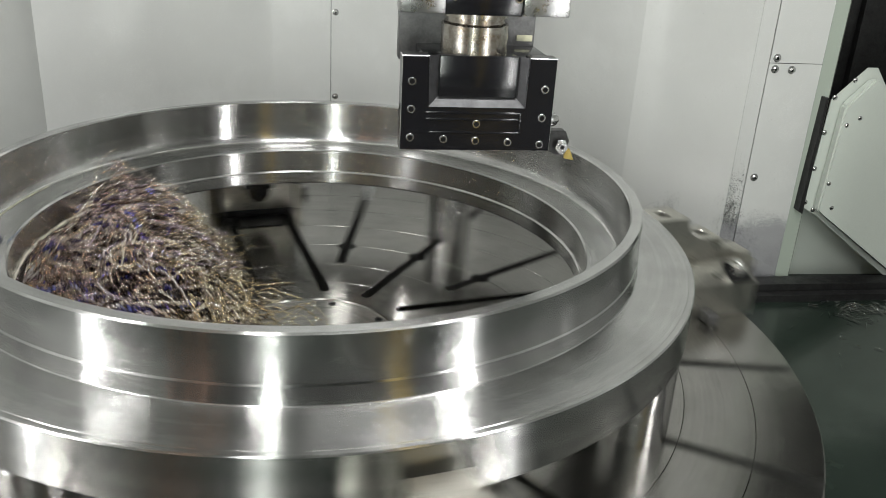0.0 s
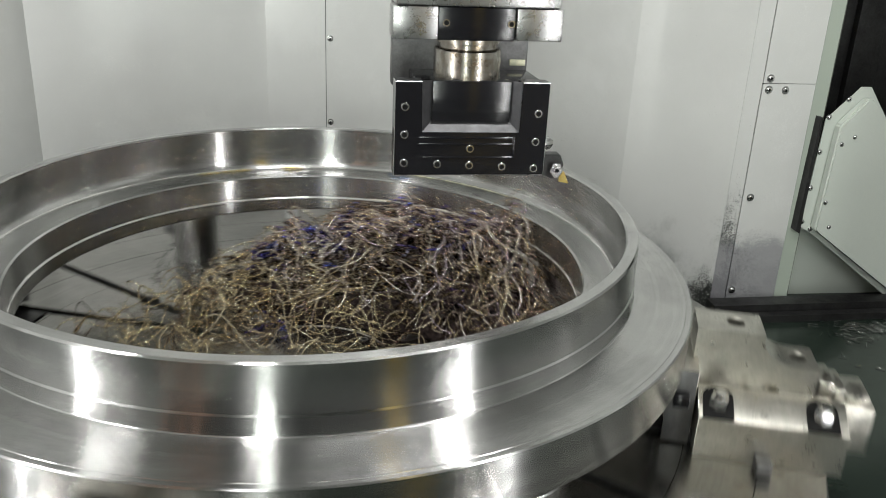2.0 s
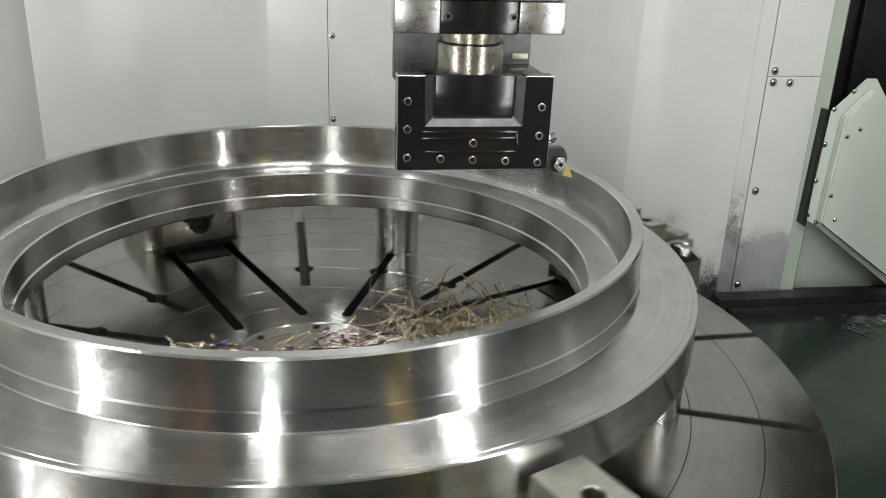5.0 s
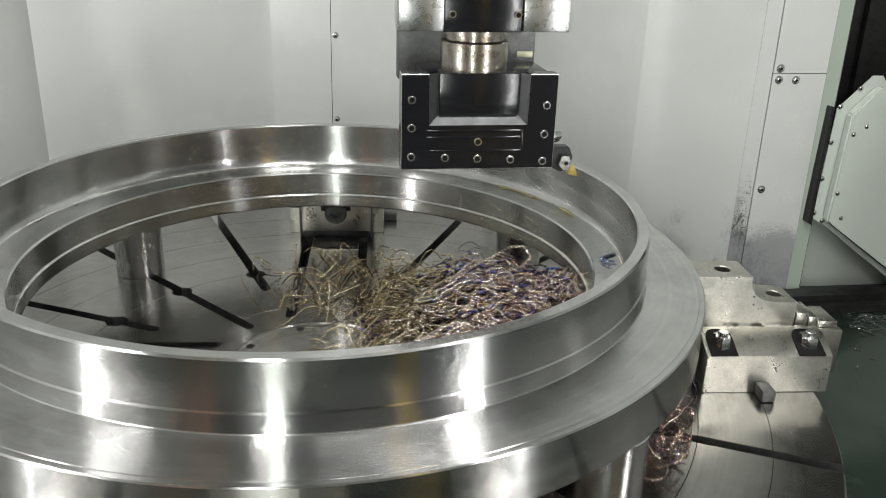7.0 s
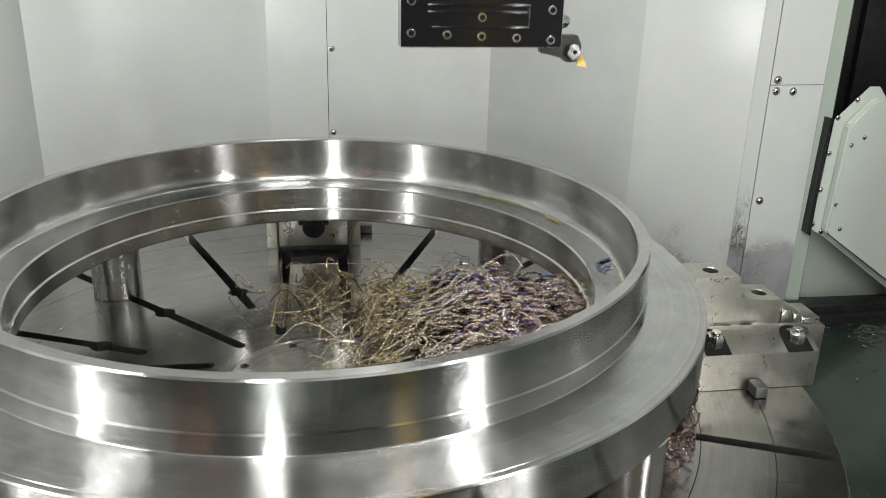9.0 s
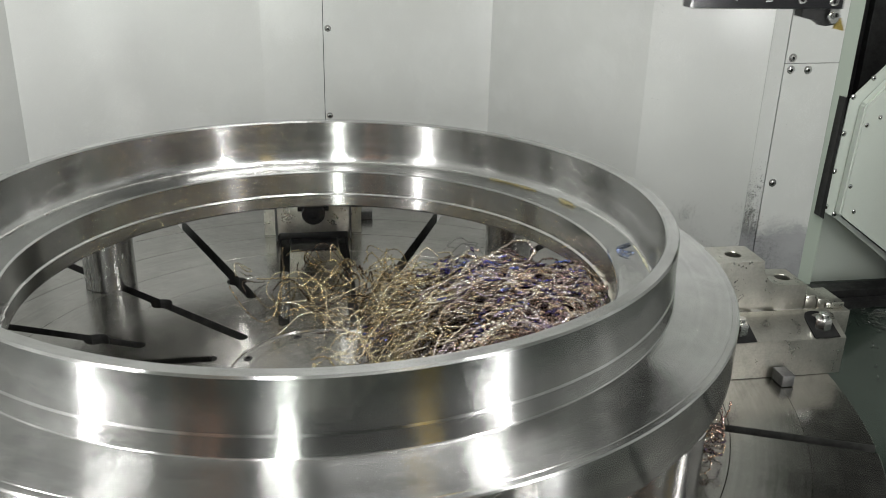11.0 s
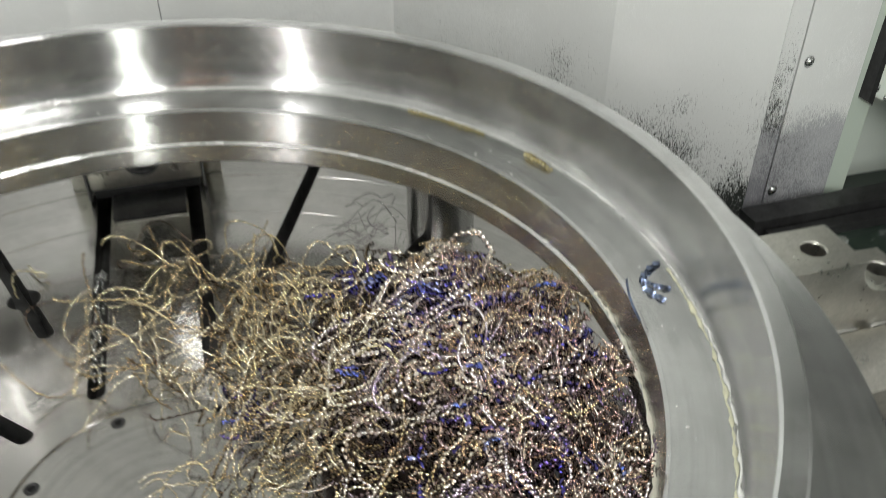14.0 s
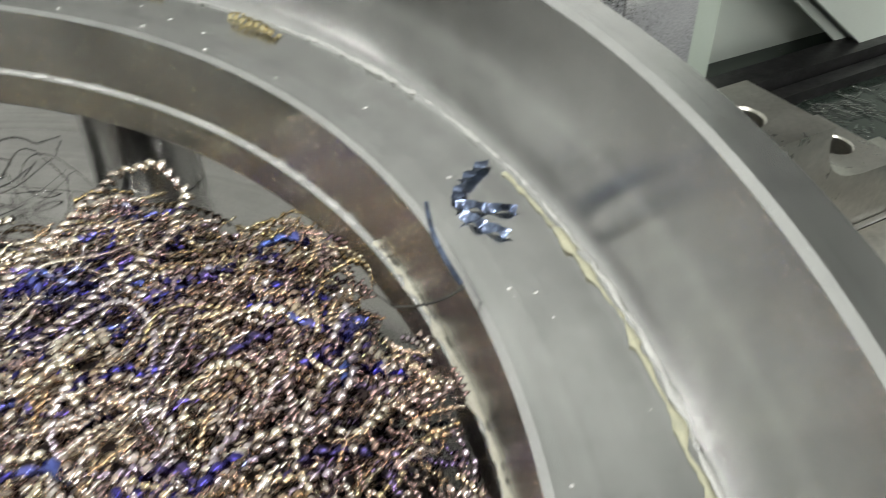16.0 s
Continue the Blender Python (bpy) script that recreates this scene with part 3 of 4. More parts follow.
def jaw(angle):
    top = empty("chuck_jaw", "stepped steel clamping jaw bolted in its guide on the table", "jaw", "chuck jaws")
    R = pose(0, 0, 0, 0, 0, angle)
    # guide rails either side of the slide, with bevelled shoulders and bolt pockets
    for s in (-1, 1):
        bm = bmesh.new()
        prof = [(0.045, 0.0005), (0.115, 0.0005), (0.115, 0.070), (0.068, 0.092), (0.045, 0.092)]
        a = [bm.verts.new((0.666, s * y, z)) for y, z in prof]
        b = [bm.verts.new((0.884, s * y, z)) for y, z in prof]
        bm.faces.new(a)
        bm.faces.new(b[::-1])
        for i in range(5):
            j = (i + 1) % 5
            bm.faces.new((a[i], b[i], b[j], a[j]))
        bmesh.ops.bevel(bm, geom=list(bm.edges), offset=0.001, segments=2, affect="EDGES")
        bmesh.ops.transform(bm, matrix=R, verts=bm.verts)
        rail = part("guide_rail", bm, JAW, top)
        # pockets aren't cut: a black block set in the rail gives their shade
        for x in (0.695, 0.848):
            bm = bmesh.new()
            pts = [(x + 0.023 * math.cos(t), s * (0.080 - 0.023 * math.sin(t))) for t in np.linspace(0, math.pi, 9)]
            pts = [(x + 0.023, s * 0.1165)] + pts + [(x - 0.023, s * 0.1165)]
            lo = [bm.verts.new((px, py, 0.071)) for px, py in pts]
            hi = [bm.verts.new((px, py, 0.0935 - 0.43 * max(0.0, abs(py) - 0.068))) for px, py in pts]
            bm.faces.new(lo)
            bm.faces.new(hi[::-1])
            for i in range(len(lo)):
                j = (i + 1) % len(lo)
                bm.faces.new((lo[i], hi[i], hi[j], lo[j]))
            bmesh.ops.transform(bm, matrix=R, verts=bm.verts)
            part("pocket_shade", bm, HOLE_SHADE, rail, "black block for the shade in the pocket round the bolt")
            bm = bmesh.new()
            hex_nut(bm, 0.0148, 0.078, 0.098, R @ pose(x, s * 0.094, 0, 0, 0, 10))
            lathe(bm, [(0, 0.098), (0.0085, 0.098), (0.0085, 0.106), (0.0075, 0.107), (0, 0.107)], 16, R @ pose(x, s * 0.094, 0))
            part("nut", bm, BRIGHT, rail, "hexagon nut on its stud")
    bm = bmesh.new()
    box(bm, 0.676, 0.935, -0.044, 0.044, 0.001, 0.083, 0.002, R)
    part("base_slide", bm, JAW, top)
    arc = [(0.757 + 0.040 - 0.040 * math.sin(q), 0.176 - 0.040 * math.cos(q) + 0.001) for q in np.linspace(math.pi / 2, 0.25, 7)]
    bm = bmesh.new()
    prism(bm, [(0.655, 0.084), (0.655, 0.183), (0.757, 0.183)] + arc + [(0.800, 0.136), (0.845, 0.134), (0.845, 0.092), (0.838, 0.084)], -0.037, 0.037)
    bmesh.ops.bevel(bm, geom=[e for e in bm.edges if e.is_manifold and e.calc_face_angle(0) > 0.6], offset=0.0015, segments=2, affect="EDGES")
    holes = bmesh.new()
    for x, z, floor in ((0.716, 0.183, 0.150), (0.818, 0.135, 0.105)):
        lathe(holes, [(0, floor), (0.0135, floor), (0.0135, z - 0.0015), (0.017, z + 0.002), (0.017, z + 0.02), (0, z + 0.02)], 28, pose(x, 0, 0))
    bm = carved(bm, holes)
    bmesh.ops.transform(bm, matrix=R, verts=bm.verts)
    step = part("top_jaw", bm, JAW, top, "stepped ground steel top jaw with counterbored holes")
    for x, floor in ((0.716, 0.150), (0.818, 0.105)):
        bm = bmesh.new()
        lathe(bm, [(0, 0.0), (0.0055, 0.0), (0.0060, 0.006), (0.0105, 0.007), (0.0110, 0.001), (0.0110, -0.001), (0, -0.001)], 20, R @ pose(x, 0, floor + 0.0015))
        part("jaw_bolt", bm, DARK, step, "dark socket bolt down in its counterbore")
    for x0, x1, z in ((0.850, 0.872, 0.112), (0.874, 0.890, 0.104), (0.892, 0.928, 0.095)):
        bm = bmesh.new()
        box(bm, x0, x1, -0.033, 0.033, 0.0835, z, 0.0012, R)
        part("end_tooth", bm, JAW, top, "small stepped end piece")
    for x0, x1 in ((0.690, 0.735), (0.745, 0.772), (0.790, 0.86)):
        bm = bmesh.new()
        box(bm, x0, x1, -0.0435, -0.0375, 0.0835, 0.0905, 0.001, R)
        part("gib_strip", bm, BRIGHT, top, "bright gib strip beside the jaw")
    bm = bmesh.new()
    box(bm, 0.755, 0.778, -0.150, -0.1165, 0.001, 0.022, 0.002, R)
    part("key_block", bm, GREYPLATE, top, "small steel key block")
    # bearing block with its adjusting screw, on the axis side
    bm = bmesh.new()
    box(bm, 0.622, 0.662, -0.084, 0.084, 0.020, 0.131, 0.002, R)
    blk = part("bearing_block", bm, JAW, top, "grey steel block under the ring")
    # added dark pieces: shade below the block and its reflection in the table
    bm = bmesh.new()
    box(bm, 0.630, 0.668, -0.080, 0.080, 0.0008, 0.0195, 0.001, R)
    box(bm, 0.560, 0.629, -0.054, 0.054, 0.0008, 0.0035, 0.0008, R)
    part("reflection_plate", bm, DARK, blk, "black plate for the block's shade and dark reflection on the table")
    bm = bmesh.new()
    box(bm, 0.610, 0.6215, -0.036, 0.036, 0.076, 0.098, 0.002, R)
    lathe(bm, [(0, -0.002), (0.027, -0.002), (0.027, 0.016), (0.024, 0.020), (0.014, 0.020), (0.012, 0.006), (0, 0.006)], 28, R @ pose(0.6215, 0, 0.072, 0, -90, 0))
    part("adjusting_screw", bm, BLACK, blk, "black socket-headed adjusting screw in its bracket")
    for y in (-0.038, 0.038):
        bm = bmesh.new()
        lathe(bm, [(0, 0), (0.007, 0), (0.007, 0.004), (0.005, 0.005), (0, 0.005)], 14, R @ pose(0.6218, y, 0.112, 0, -90, 0))
        part("block_screw", bm, DARK, blk, "small dark screw")
    bm = bmesh.new()
    ring = [(0.6212, 0.055 + 0.012 * math.cos(q), 0.096 + 0.012 * math.sin(q)) for q in np.linspace(-0.6, math.pi + 0.6, 16)]
    for (xa, ya, za), (xb, yb, zb) in zip(ring, ring[1:]):
        mid = R @ Matrix.Translation(((xa + xb) / 2, (ya + yb) / 2, (za + zb) / 2)) @ pose(0, 0, 0, math.degrees(math.atan2(zb - za, yb - ya)), 0, 0)
        box(bm, -0.0006, 0.0008, -0.0024, 0.0024, -0.0012, 0.0012, 0.0, mid)
    part("wire_clip", bm, BRIGHT, blk, "small bright bent wire clip")
    for g in (-1, 1):
        bm = bmesh.new()
        box(bm, 0.618, 0.660, g * 0.0845 - (0.004 if g < 0 else 0), g * 0.0845 + (0.004 if g > 0 else 0), 0.004, 0.131, 0.001, R)
        part("side_plate", bm, GREYPLATE, blk, "thin grey side plate")
        bm = bmesh.new()
        box(bm, 0.626, 0.650, g * 0.089 - (0.022 if g < 0 else 0), g * 0.089 + (0.022 if g > 0 else 0), 0.078, 0.097, 0.002, R)
        part("lug", bm, BLACK, blk, "black side lug")
    return rotating(top)


for a in (0, 90, 180, 270):
    jaw(a)


# ---- swarf ----
rng = random.Random(7)


def tint_mesh(name, V, F, tints, mat, label, category):
    me = bpy.data.meshes.new(name)
    me.from_pydata(V.tolist(), [], F.tolist())
    me.materials.append(mat)
    me.polygons.foreach_set("use_smooth", [True] * len(me.polygons))
    me.attributes.new("tint", "FLOAT", "POINT").data.foreach_set("value", tints)
    return tagged(new(name, me), label, category, kind="stuff")


def bead_mesh(name, strands, mat, label, category):
    """Tightly coiled chips: a ribbon with a rounded back wound round a wandering line, each turn a bead."""
    V, F, T, base, per = [], [], [], 0, 7
    for pts, a, pitch, fill in strands:
        pts = np.asarray(pts)
        seg = np.linalg.norm(np.diff(pts, axis=0), axis=1)
        s = np.concatenate([[0], np.cumsum(seg)])
        n = max(per * 2, int(s[-1] / pitch * per))
        q = np.linspace(0, s[-1], n)
        c = np.stack([np.interp(q, s, pts[:, k]) for k in range(3)], 1)
        t = np.gradient(c, axis=0)
        t /= np.linalg.norm(t, axis=1, keepdims=True) + 1e-9
        u = np.cross(t, np.array([0.31, 0.17, 0.93]))
        u /= np.linalg.norm(u, axis=1, keepdims=True) + 1e-9
        v = np.cross(t, u)
        ph = np.arange(n) * (2 * np.pi / per) + 6.28 * rng.random()
        out = u * np.cos(ph)[:, None] + v * np.sin(ph)[:, None]
        rr = (a * (1 + 0.14 * np.sin(q * 210 + 9 * rng.random()) + 0.10 * np.sin(q * 640 + 9 * rng.random())))[:, None]
        rr = rr * (1 + 0.30 * np.sin(ph + 6.28 * rng.random()))[:, None]
        w = pitch * fill / 2
        V.append(np.stack([c + out * rr * 0.60 - t * w, c + out * rr, c + out * rr * 0.60 + t * w], 1).reshape(-1, 3))
        k = base + 3 * np.arange(n - 1)
        F.append(np.concatenate([np.stack([k, k + 1, k + 4, k + 3], 1), np.stack([k + 1, k + 2, k + 5, k + 4], 1)]))
        T.append(np.repeat(np.clip(rng.random() + 0.10 * np.sin(q * 60 + 6 * rng.random()), 0, 1), 3))
        base += 3 * n
    return tint_mesh(name, np.concatenate(V), np.concatenate(F), np.concatenate(T), mat, label, category)


def dot_mesh(name, strands, mat, label, category):
    """Strands whose every turn stands apart as a small round bead."""
    V, F, T, base = [], [], [], 0
    ring = np.linspace(0, 2 * np.pi, 7)[:-1]
    k = np.arange(6)
    kk = (k + 1) % 6
    quads = np.stack([np.stack([l * 6 + k, l * 6 + kk, (l + 1) * 6 + kk, (l + 1) * 6 + k], 1) for l in range(3)]).reshape(1, 18, 4)
    for pts, a, pitch, fill in strands:
        pts = np.asarray(pts)
        s = np.concatenate([[0], np.cumsum(np.linalg.norm(np.diff(pts, axis=0), axis=1))])
        n = max(3, int(s[-1] / pitch))
        q = (np.arange(n) + 0.5) * s[-1] / n
        c = np.stack([np.interp(q, s, pts[:, i]) for i in range(3)], 1)
        t = np.gradient(c, axis=0)
        t /= np.linalg.norm(t, axis=1, keepdims=True) + 1e-9
        u = np.cross(t, np.array([0.31, 0.17, 0.93]))
        u /= np.linalg.norm(u, axis=1, keepdims=True) + 1e-9
        v = np.cross(t, u)
        rr = a * (1 + 0.22 * np.sin(np.arange(n) * 2.3 + 9 * rng.random()))
        c = c + (0.35 * a) * (u * np.cos(np.arange(n) * 2.1)[:, None] + v * np.sin(np.arange(n) * 2.1)[:, None])
        loops = []
        for off, r in ((-0.47, 0.12), (-0.22, 0.88), (0.22, 0.88), (0.47, 0.12)):
            cc = c + t * (off * pitch)
            loops.append(cc[:, None, :] + (rr * r)[:, None, None] * (u[:, None, :] * np.cos(ring)[None, :, None] + v[:, None, :] * np.sin(ring)[None, :, None]))
        V.append(np.stack(loops, 1).reshape(-1, 3))
        F.append((base + 24 * np.arange(n)[:, None, None] + quads).reshape(-1, 4))
        T.append(np.full(24 * n, rng.random()))
        base += 24 * n
    return tint_mesh(name, np.concatenate(V), np.concatenate(F), np.concatenate(T), mat, label, category)


def coil_mesh(name, strands, mat, label, category):
    """Openly coiled chips: each strand is a ribbon wound round a wandering line."""
    V, F, T, base = [], [], [], 0
    for pts, a, pitch, fill in strands:
        pts = np.asarray(pts)
        seg = np.linalg.norm(np.diff(pts, axis=0), axis=1)
        s = np.concatenate([[0], np.cumsum(seg)])
        n = max(8, int(s[-1] / pitch * 7))
        q = np.linspace(0, s[-1], n)
        c = np.stack([np.interp(q, s, pts[:, k]) for k in range(3)], 1)
        t = np.gradient(c, axis=0)
        t /= np.linalg.norm(t, axis=1, keepdims=True) + 1e-9
        up = np.array([0.31, 0.17, 0.93])
        u = np.cross(t, up)
        u /= np.linalg.norm(u, axis=1, keepdims=True) + 1e-9
        v = np.cross(t, u)
        ph = q / pitch * 2 * np.pi
        rr = a * (1 + 0.25 * np.sin(q * 90 + a * 9000) + 0.22 * np.sin(q * 731 + a * 5000))
        hel = c + rr[:, None] * (u * np.cos(ph)[:, None] + v * np.sin(ph)[:, None])
        w = pitch * fill / 2
        V.append(np.stack([hel - t * w, hel + t * w], 1).reshape(-1, 3))
        k = base + 2 * np.arange(n - 1)
        F.append(np.stack([k, k + 1, k + 3, k + 2], 1))
        base += 2 * n
        T.append(np.full(2 * n, rng.random()))
    return tint_mesh(name, np.concatenate(V), np.concatenate(F), np.concatenate(T), mat, label, category)


def bump2(x, y, cx, cy, sx, sy):
    return math.exp(-((x - cx) / sx) ** 2 - ((y - cy) / sy) ** 2)


def ease(a, b, v):
    s = min(1.0, max(0.0, (v - a) / (b - a)))
    return s * s * (3 - 2 * s)


def heap(x, y):
    """Height of the swarf heap over the table."""
    r = math.hypot(x, y)
    h = 0.172 * ease(0.065, 0.30, x) * (1 - 0.34 * ease(-0.12, 0.13, y)) * (1 - ease(0.12, 0.36, y - 0.25 * (0.4 - x))) * (1 - 0.4 * ease(0.30, 0.46, -y))
    h *= 1 - 0.10 * ease(0.33, 0.46, x + 0.25 * y)
    h += 0.035 * bump2(x, y, 0.27, -0.28, 0.09, 0.09)
    h *= 1 + 0.36 * noise.noise((x * 13, y * 13, 0.3)) + 0.16 * noise.noise((x * 31, y * 31, 2.3))
    return max(0.0, h)


def strand_path(x, y, lift, length, wild, heading=None, bend=1.0, bound=0.460):
    ang = heading if heading is not None else rng.uniform(0, 2 * math.pi)
    level = 0.0
    turn = rng.uniform(-5, 5) * bend
    pts, n = [], max(4, int(length / 0.006))
    f1, p1 = rng.uniform(15, 60), rng.uniform(0, 6)
    for i in range(n):
        s = i * 0.006
        goal = heap(x, y) * lift + 0.004
        level = goal if i == 0 else level + 0.10 * (goal - level) + max(0.0, goal - 0.012 - level) * 0.5
        z = level + wild * (0.5 + 0.5 * math.sin(f1 * s + p1))
        pts.append((x, y, z))
        turn += rng.uniform(-7, 7) * bend
        turn *= 0.93
        ang += turn * 0.006 * 4
        x += 0.006 * math.cos(ang)
        y += 0.006 * math.sin(ang)
        r = math.hypot(x, y)
        if r > bound:
            x, y = x * bound / r, y * bound / r
            ang += 0.5
    return pts


def scatter(n, minh, maxlen, pick):
    out = []
    while len(out) < n:
        x, y = rng.uniform(-0.08, 0.46), rng.uniform(-0.42, 0.32)
        if math.hypot(x, y) > 0.461 or heap(x, y) < minh or not pick(x, y):
            continue
        out.append((x, y))
    return out


def swarf_heap():
    # lumpy dense body of the heap, near black for the shade between its strands
    bm = bmesh.new()
    N = 90
    grid = {}
    for i in range(N):
        for j in range(N):
            x, y = -0.15 + 0.62 * i / (N - 1), -0.46 + 0.84 * j / (N - 1)
            h = heap(x, y)
            if math.hypot(x, y) < 0.46 and h > 0.06:
                grid[i, j] = bm.verts.new((x, y, h * (0.62 + 0.15 * noise.noise((x * 60, y * 60, 1)))))
    for (i, j), v in grid.items():
        q = [grid.get(k) for k in ((i, j), (i + 1, j), (i + 1, j + 1), (i, j + 1))]
        if all(q):
            bm.faces.new(q)
    edge = [e for e in bm.edges if len(e.link_faces) == 1]
    r = bmesh.ops.extrude_edge_only(bm, edges=edge)
    for v in r["geom"]:
        if isinstance(v, bmesh.types.BMVert):
            v.co.z = 0.001
    core = part("swarf_core", bm, CORE_SHADE, None, smooth_angle=80)
    tagged(core, "middle of the swarf heap on the table, coloured near black for the shade between strands", "swarf", kind="stuff")
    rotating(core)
    def size(a0, a1):
        """Radius, pitch and width of a coil between two radii."""
        a = rng.uniform(a0, a1)
        return a, max(0.0034, 2.0 * a) * rng.uniform(0.92, 1.15), rng.uniform(0.46, 0.60)

    def dots(a0, a1):
        """Radius, pitch and width of a beaded strand between two radii."""
        a = rng.uniform(a0, a1)
        return a, 2.35 * a * rng.uniform(0.95, 1.2), 1.0

    # under layer, its colour darkened for the shade deep in the heap
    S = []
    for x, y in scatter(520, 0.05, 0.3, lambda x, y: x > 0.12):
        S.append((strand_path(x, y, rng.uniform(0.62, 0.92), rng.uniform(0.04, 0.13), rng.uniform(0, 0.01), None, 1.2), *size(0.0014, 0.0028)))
    rotating(bead_mesh("shaded_swarf", S, CHIP_SHADED, "brown and black coiled steel swarf, darkened for the shade deep in the heap", "swarf"))
    # fine straw-coloured strands, on the side of the table's middle
    S = []
    for x, y in scatter(240, 0.02, 0.3, lambda x, y: rng.random() < (0.95 if x < 0.21 else 0.10)):
        S.append((strand_path(x, y, rng.uniform(0.75, 1.12), rng.uniform(0.05, 0.20), rng.uniform(0, 0.02), rng.gauss(0.2, 1.0) + rng.choice((0, math.pi)), 1.1), *dots(0.0014, 0.0021)))
    rotating(dot_mesh("straw_swarf", S, CHIP_GOLD, "tangled heap of straw-coloured finely coiled steel swarf", "swarf"))
    # crumbs and short brown curls against the bore
    S = []
    for x, y in scatter(2600, 0.04, 0.3, lambda x, y: x - 0.35 * y > 0.21 + 0.16 * rng.random()):
        S.append((strand_path(x, y, rng.uniform(0.80, 1.12), rng.uniform(0.006, 0.028), rng.uniform(0, 0.010), None, 2.2), *size(0.0013, 0.0027)))
    rotating(bead_mesh("tinted_swarf", S, CHIP_MIX, "tangled brown, bronze and silver curls of steel swarf", "swarf"))
    # thin wisps standing between the heap and the bore
    S = []
    for k in range(45):
        x, y = rng.gauss(0.41, 0.022), rng.gauss(0.085, 0.035)
        S.append((strand_path(x, y, 0.95, rng.uniform(0.03, 0.10), rng.uniform(0.01, 0.03), rng.gauss(0.2, 0.6), 1.2), *dots(0.0011, 0.0015)))
    rotating(dot_mesh("wispy_swarf", S, CHIP_GOLD, "thin pale wisps of coiled swarf beside the ring's bore", "swarf"))
    # long ropes, combed one way over the heap
    S = []
    for x, y in scatter(150, 0.05, 0.3, lambda x, y: 0.13 < x < 0.42 and y < 0.20):
        S.append((strand_path(x, y, rng.uniform(0.94, 1.13), rng.uniform(0.03, 0.14), rng.uniform(0, 0.012), rng.gauss(0.28, 0.5) + rng.choice((0, math.pi)), 0.8), *dots(0.0018, 0.0028)))
    rotating(dot_mesh("beaded_swarf", S, CHIP_ROPE, "beaded straw and silver strands of swarf over the heap", "swarf"))
    S = []
    for x, y in scatter(130, 0.05, 0.3, lambda x, y: 0.13 < x < 0.40 and y < 0.20):
        S.append((strand_path(x, y, rng.uniform(0.92, 1.12), rng.uniform(0.04, 0.15), rng.uniform(0, 0.012), rng.gauss(0.28, 0.45) + rng.choice((0, math.pi)), 0.9), *size(0.0016, 0.0030)))
    for x0, y0, x1, y1 in ((0.275, -0.062, 0.400, -0.020), (0.215, 0.097, 0.345, 0.112), (0.165, -0.022, 0.285, 0.010), (0.36, 0.075, 0.452, 0.055), (0.20, 0.04, 0.36, 0.07)):
        line = [(x0 + (x1 - x0) * k / 12, y0 + (y1 - y0) * k / 12 + 0.003 * math.sin(k * 0.9), heap(x0 + (x1 - x0) * k / 12, y0 + (y1 - y0) * k / 12) * 0.5 + 0.07 + 0.004 * math.sin(k * 0.6)) for k in range(13)]
        S.append((line, 0.0034, 0.0062, 0.52))
    lp = np.array([(0.24, 0.085, 0.125), (0.29, 0.115, 0.138), (0.335, 0.146, 0.150), (0.366, 0.167, 0.158), (0.390, 0.168, 0.158), (0.400, 0.145, 0.146), (0.378, 0.112, 0.138), (0.33, 0.080, 0.138), (0.28, 0.045, 0.140)])
    S.append(([tuple(np.interp(u, range(len(lp)), lp[:, k]) for k in range(3)) for u in np.linspace(0, len(lp) - 1, 60)], 0.0044, 0.0074, 0.50))
    rotating(bead_mesh("long_swarf", S, CHIP_ROPE, "long straw and silver coiled strands lying over the heap", "swarf"))
    # blued nests between the ropes, and one on the table
    S = []
    for cx, cy, n, spread in ((0.241, 0.165, 14, 0.016), (0.276, 0.118, 18, 0.018), (0.300, 0.088, 20, 0.018), (0.341, 0.095, 18, 0.016), (0.372, 0.048, 16, 0.017), (0.404, -0.066, 10, 0.012), (0.385, 0.160, 12, 0.012),
                              (0.24, 0.02, 12, 0.02), (0.30, -0.02, 12, 0.02), (0.26, -0.13, 12, 0.025), (0.33, -0.10, 8, 0.02), (0.22, -0.22, 12, 0.03), (0.35, -0.22, 10, 0.03), (0.42, 0.02, 8, 0.015)):
        for i in range(n):
            S.append((strand_path(cx + rng.gauss(0, spread), cy + rng.gauss(0, spread), rng.uniform(0.96, 1.12), rng.uniform(0.012, 0.045), 0.006, None, 2.0), rng.uniform(0.0018, 0.0042), rng.uniform(0.0055, 0.009), rng.uniform(0.45, 0.75)))
    for i in range(24):
        S.append((strand_path(0.105 + rng.gauss(0, 0.014), 0.098 + rng.gauss(0, 0.016), 0.5, rng.uniform(0.02, 0.05), rng.uniform(0.0, 0.03), None, 1.6), rng.uniform(0.0016, 0.003), 0.006, 0.6))
    rotating(bead_mesh("blue_swarf", S, CHIP_BLUE, "heat-blued and purple curls of steel swarf in the heap", "swarf"))
    # loose wiry strands reaching out over the table
    S = []
    for k in range(120):
        x, y = rng.gauss(0.105, 0.05), rng.gauss(0.12, 0.15)
        S.append((strand_path(x, y, 0.9, rng.uniform(0.05, 0.22), rng.uniform(0.005, 0.085), None, 0.7), *dots(0.0013, 0.0019)))
    for k in range(34):
        x, y = rng.gauss(0.0, 0.05), rng.gauss(0.27, 0.07)
        S.append((strand_path(x, y, 0.9, rng.uniform(0.06, 0.18), rng.uniform(0.02, 0.10), None, 0.4), *dots(0.0013, 0.0019)))
    rotating(dot_mesh("loose_swarf", S, CHIP_GOLD, "loose wiry strands of coiled straw-coloured swarf", "swarf"))
    # thin grey strands on the table behind the heap
    S = []
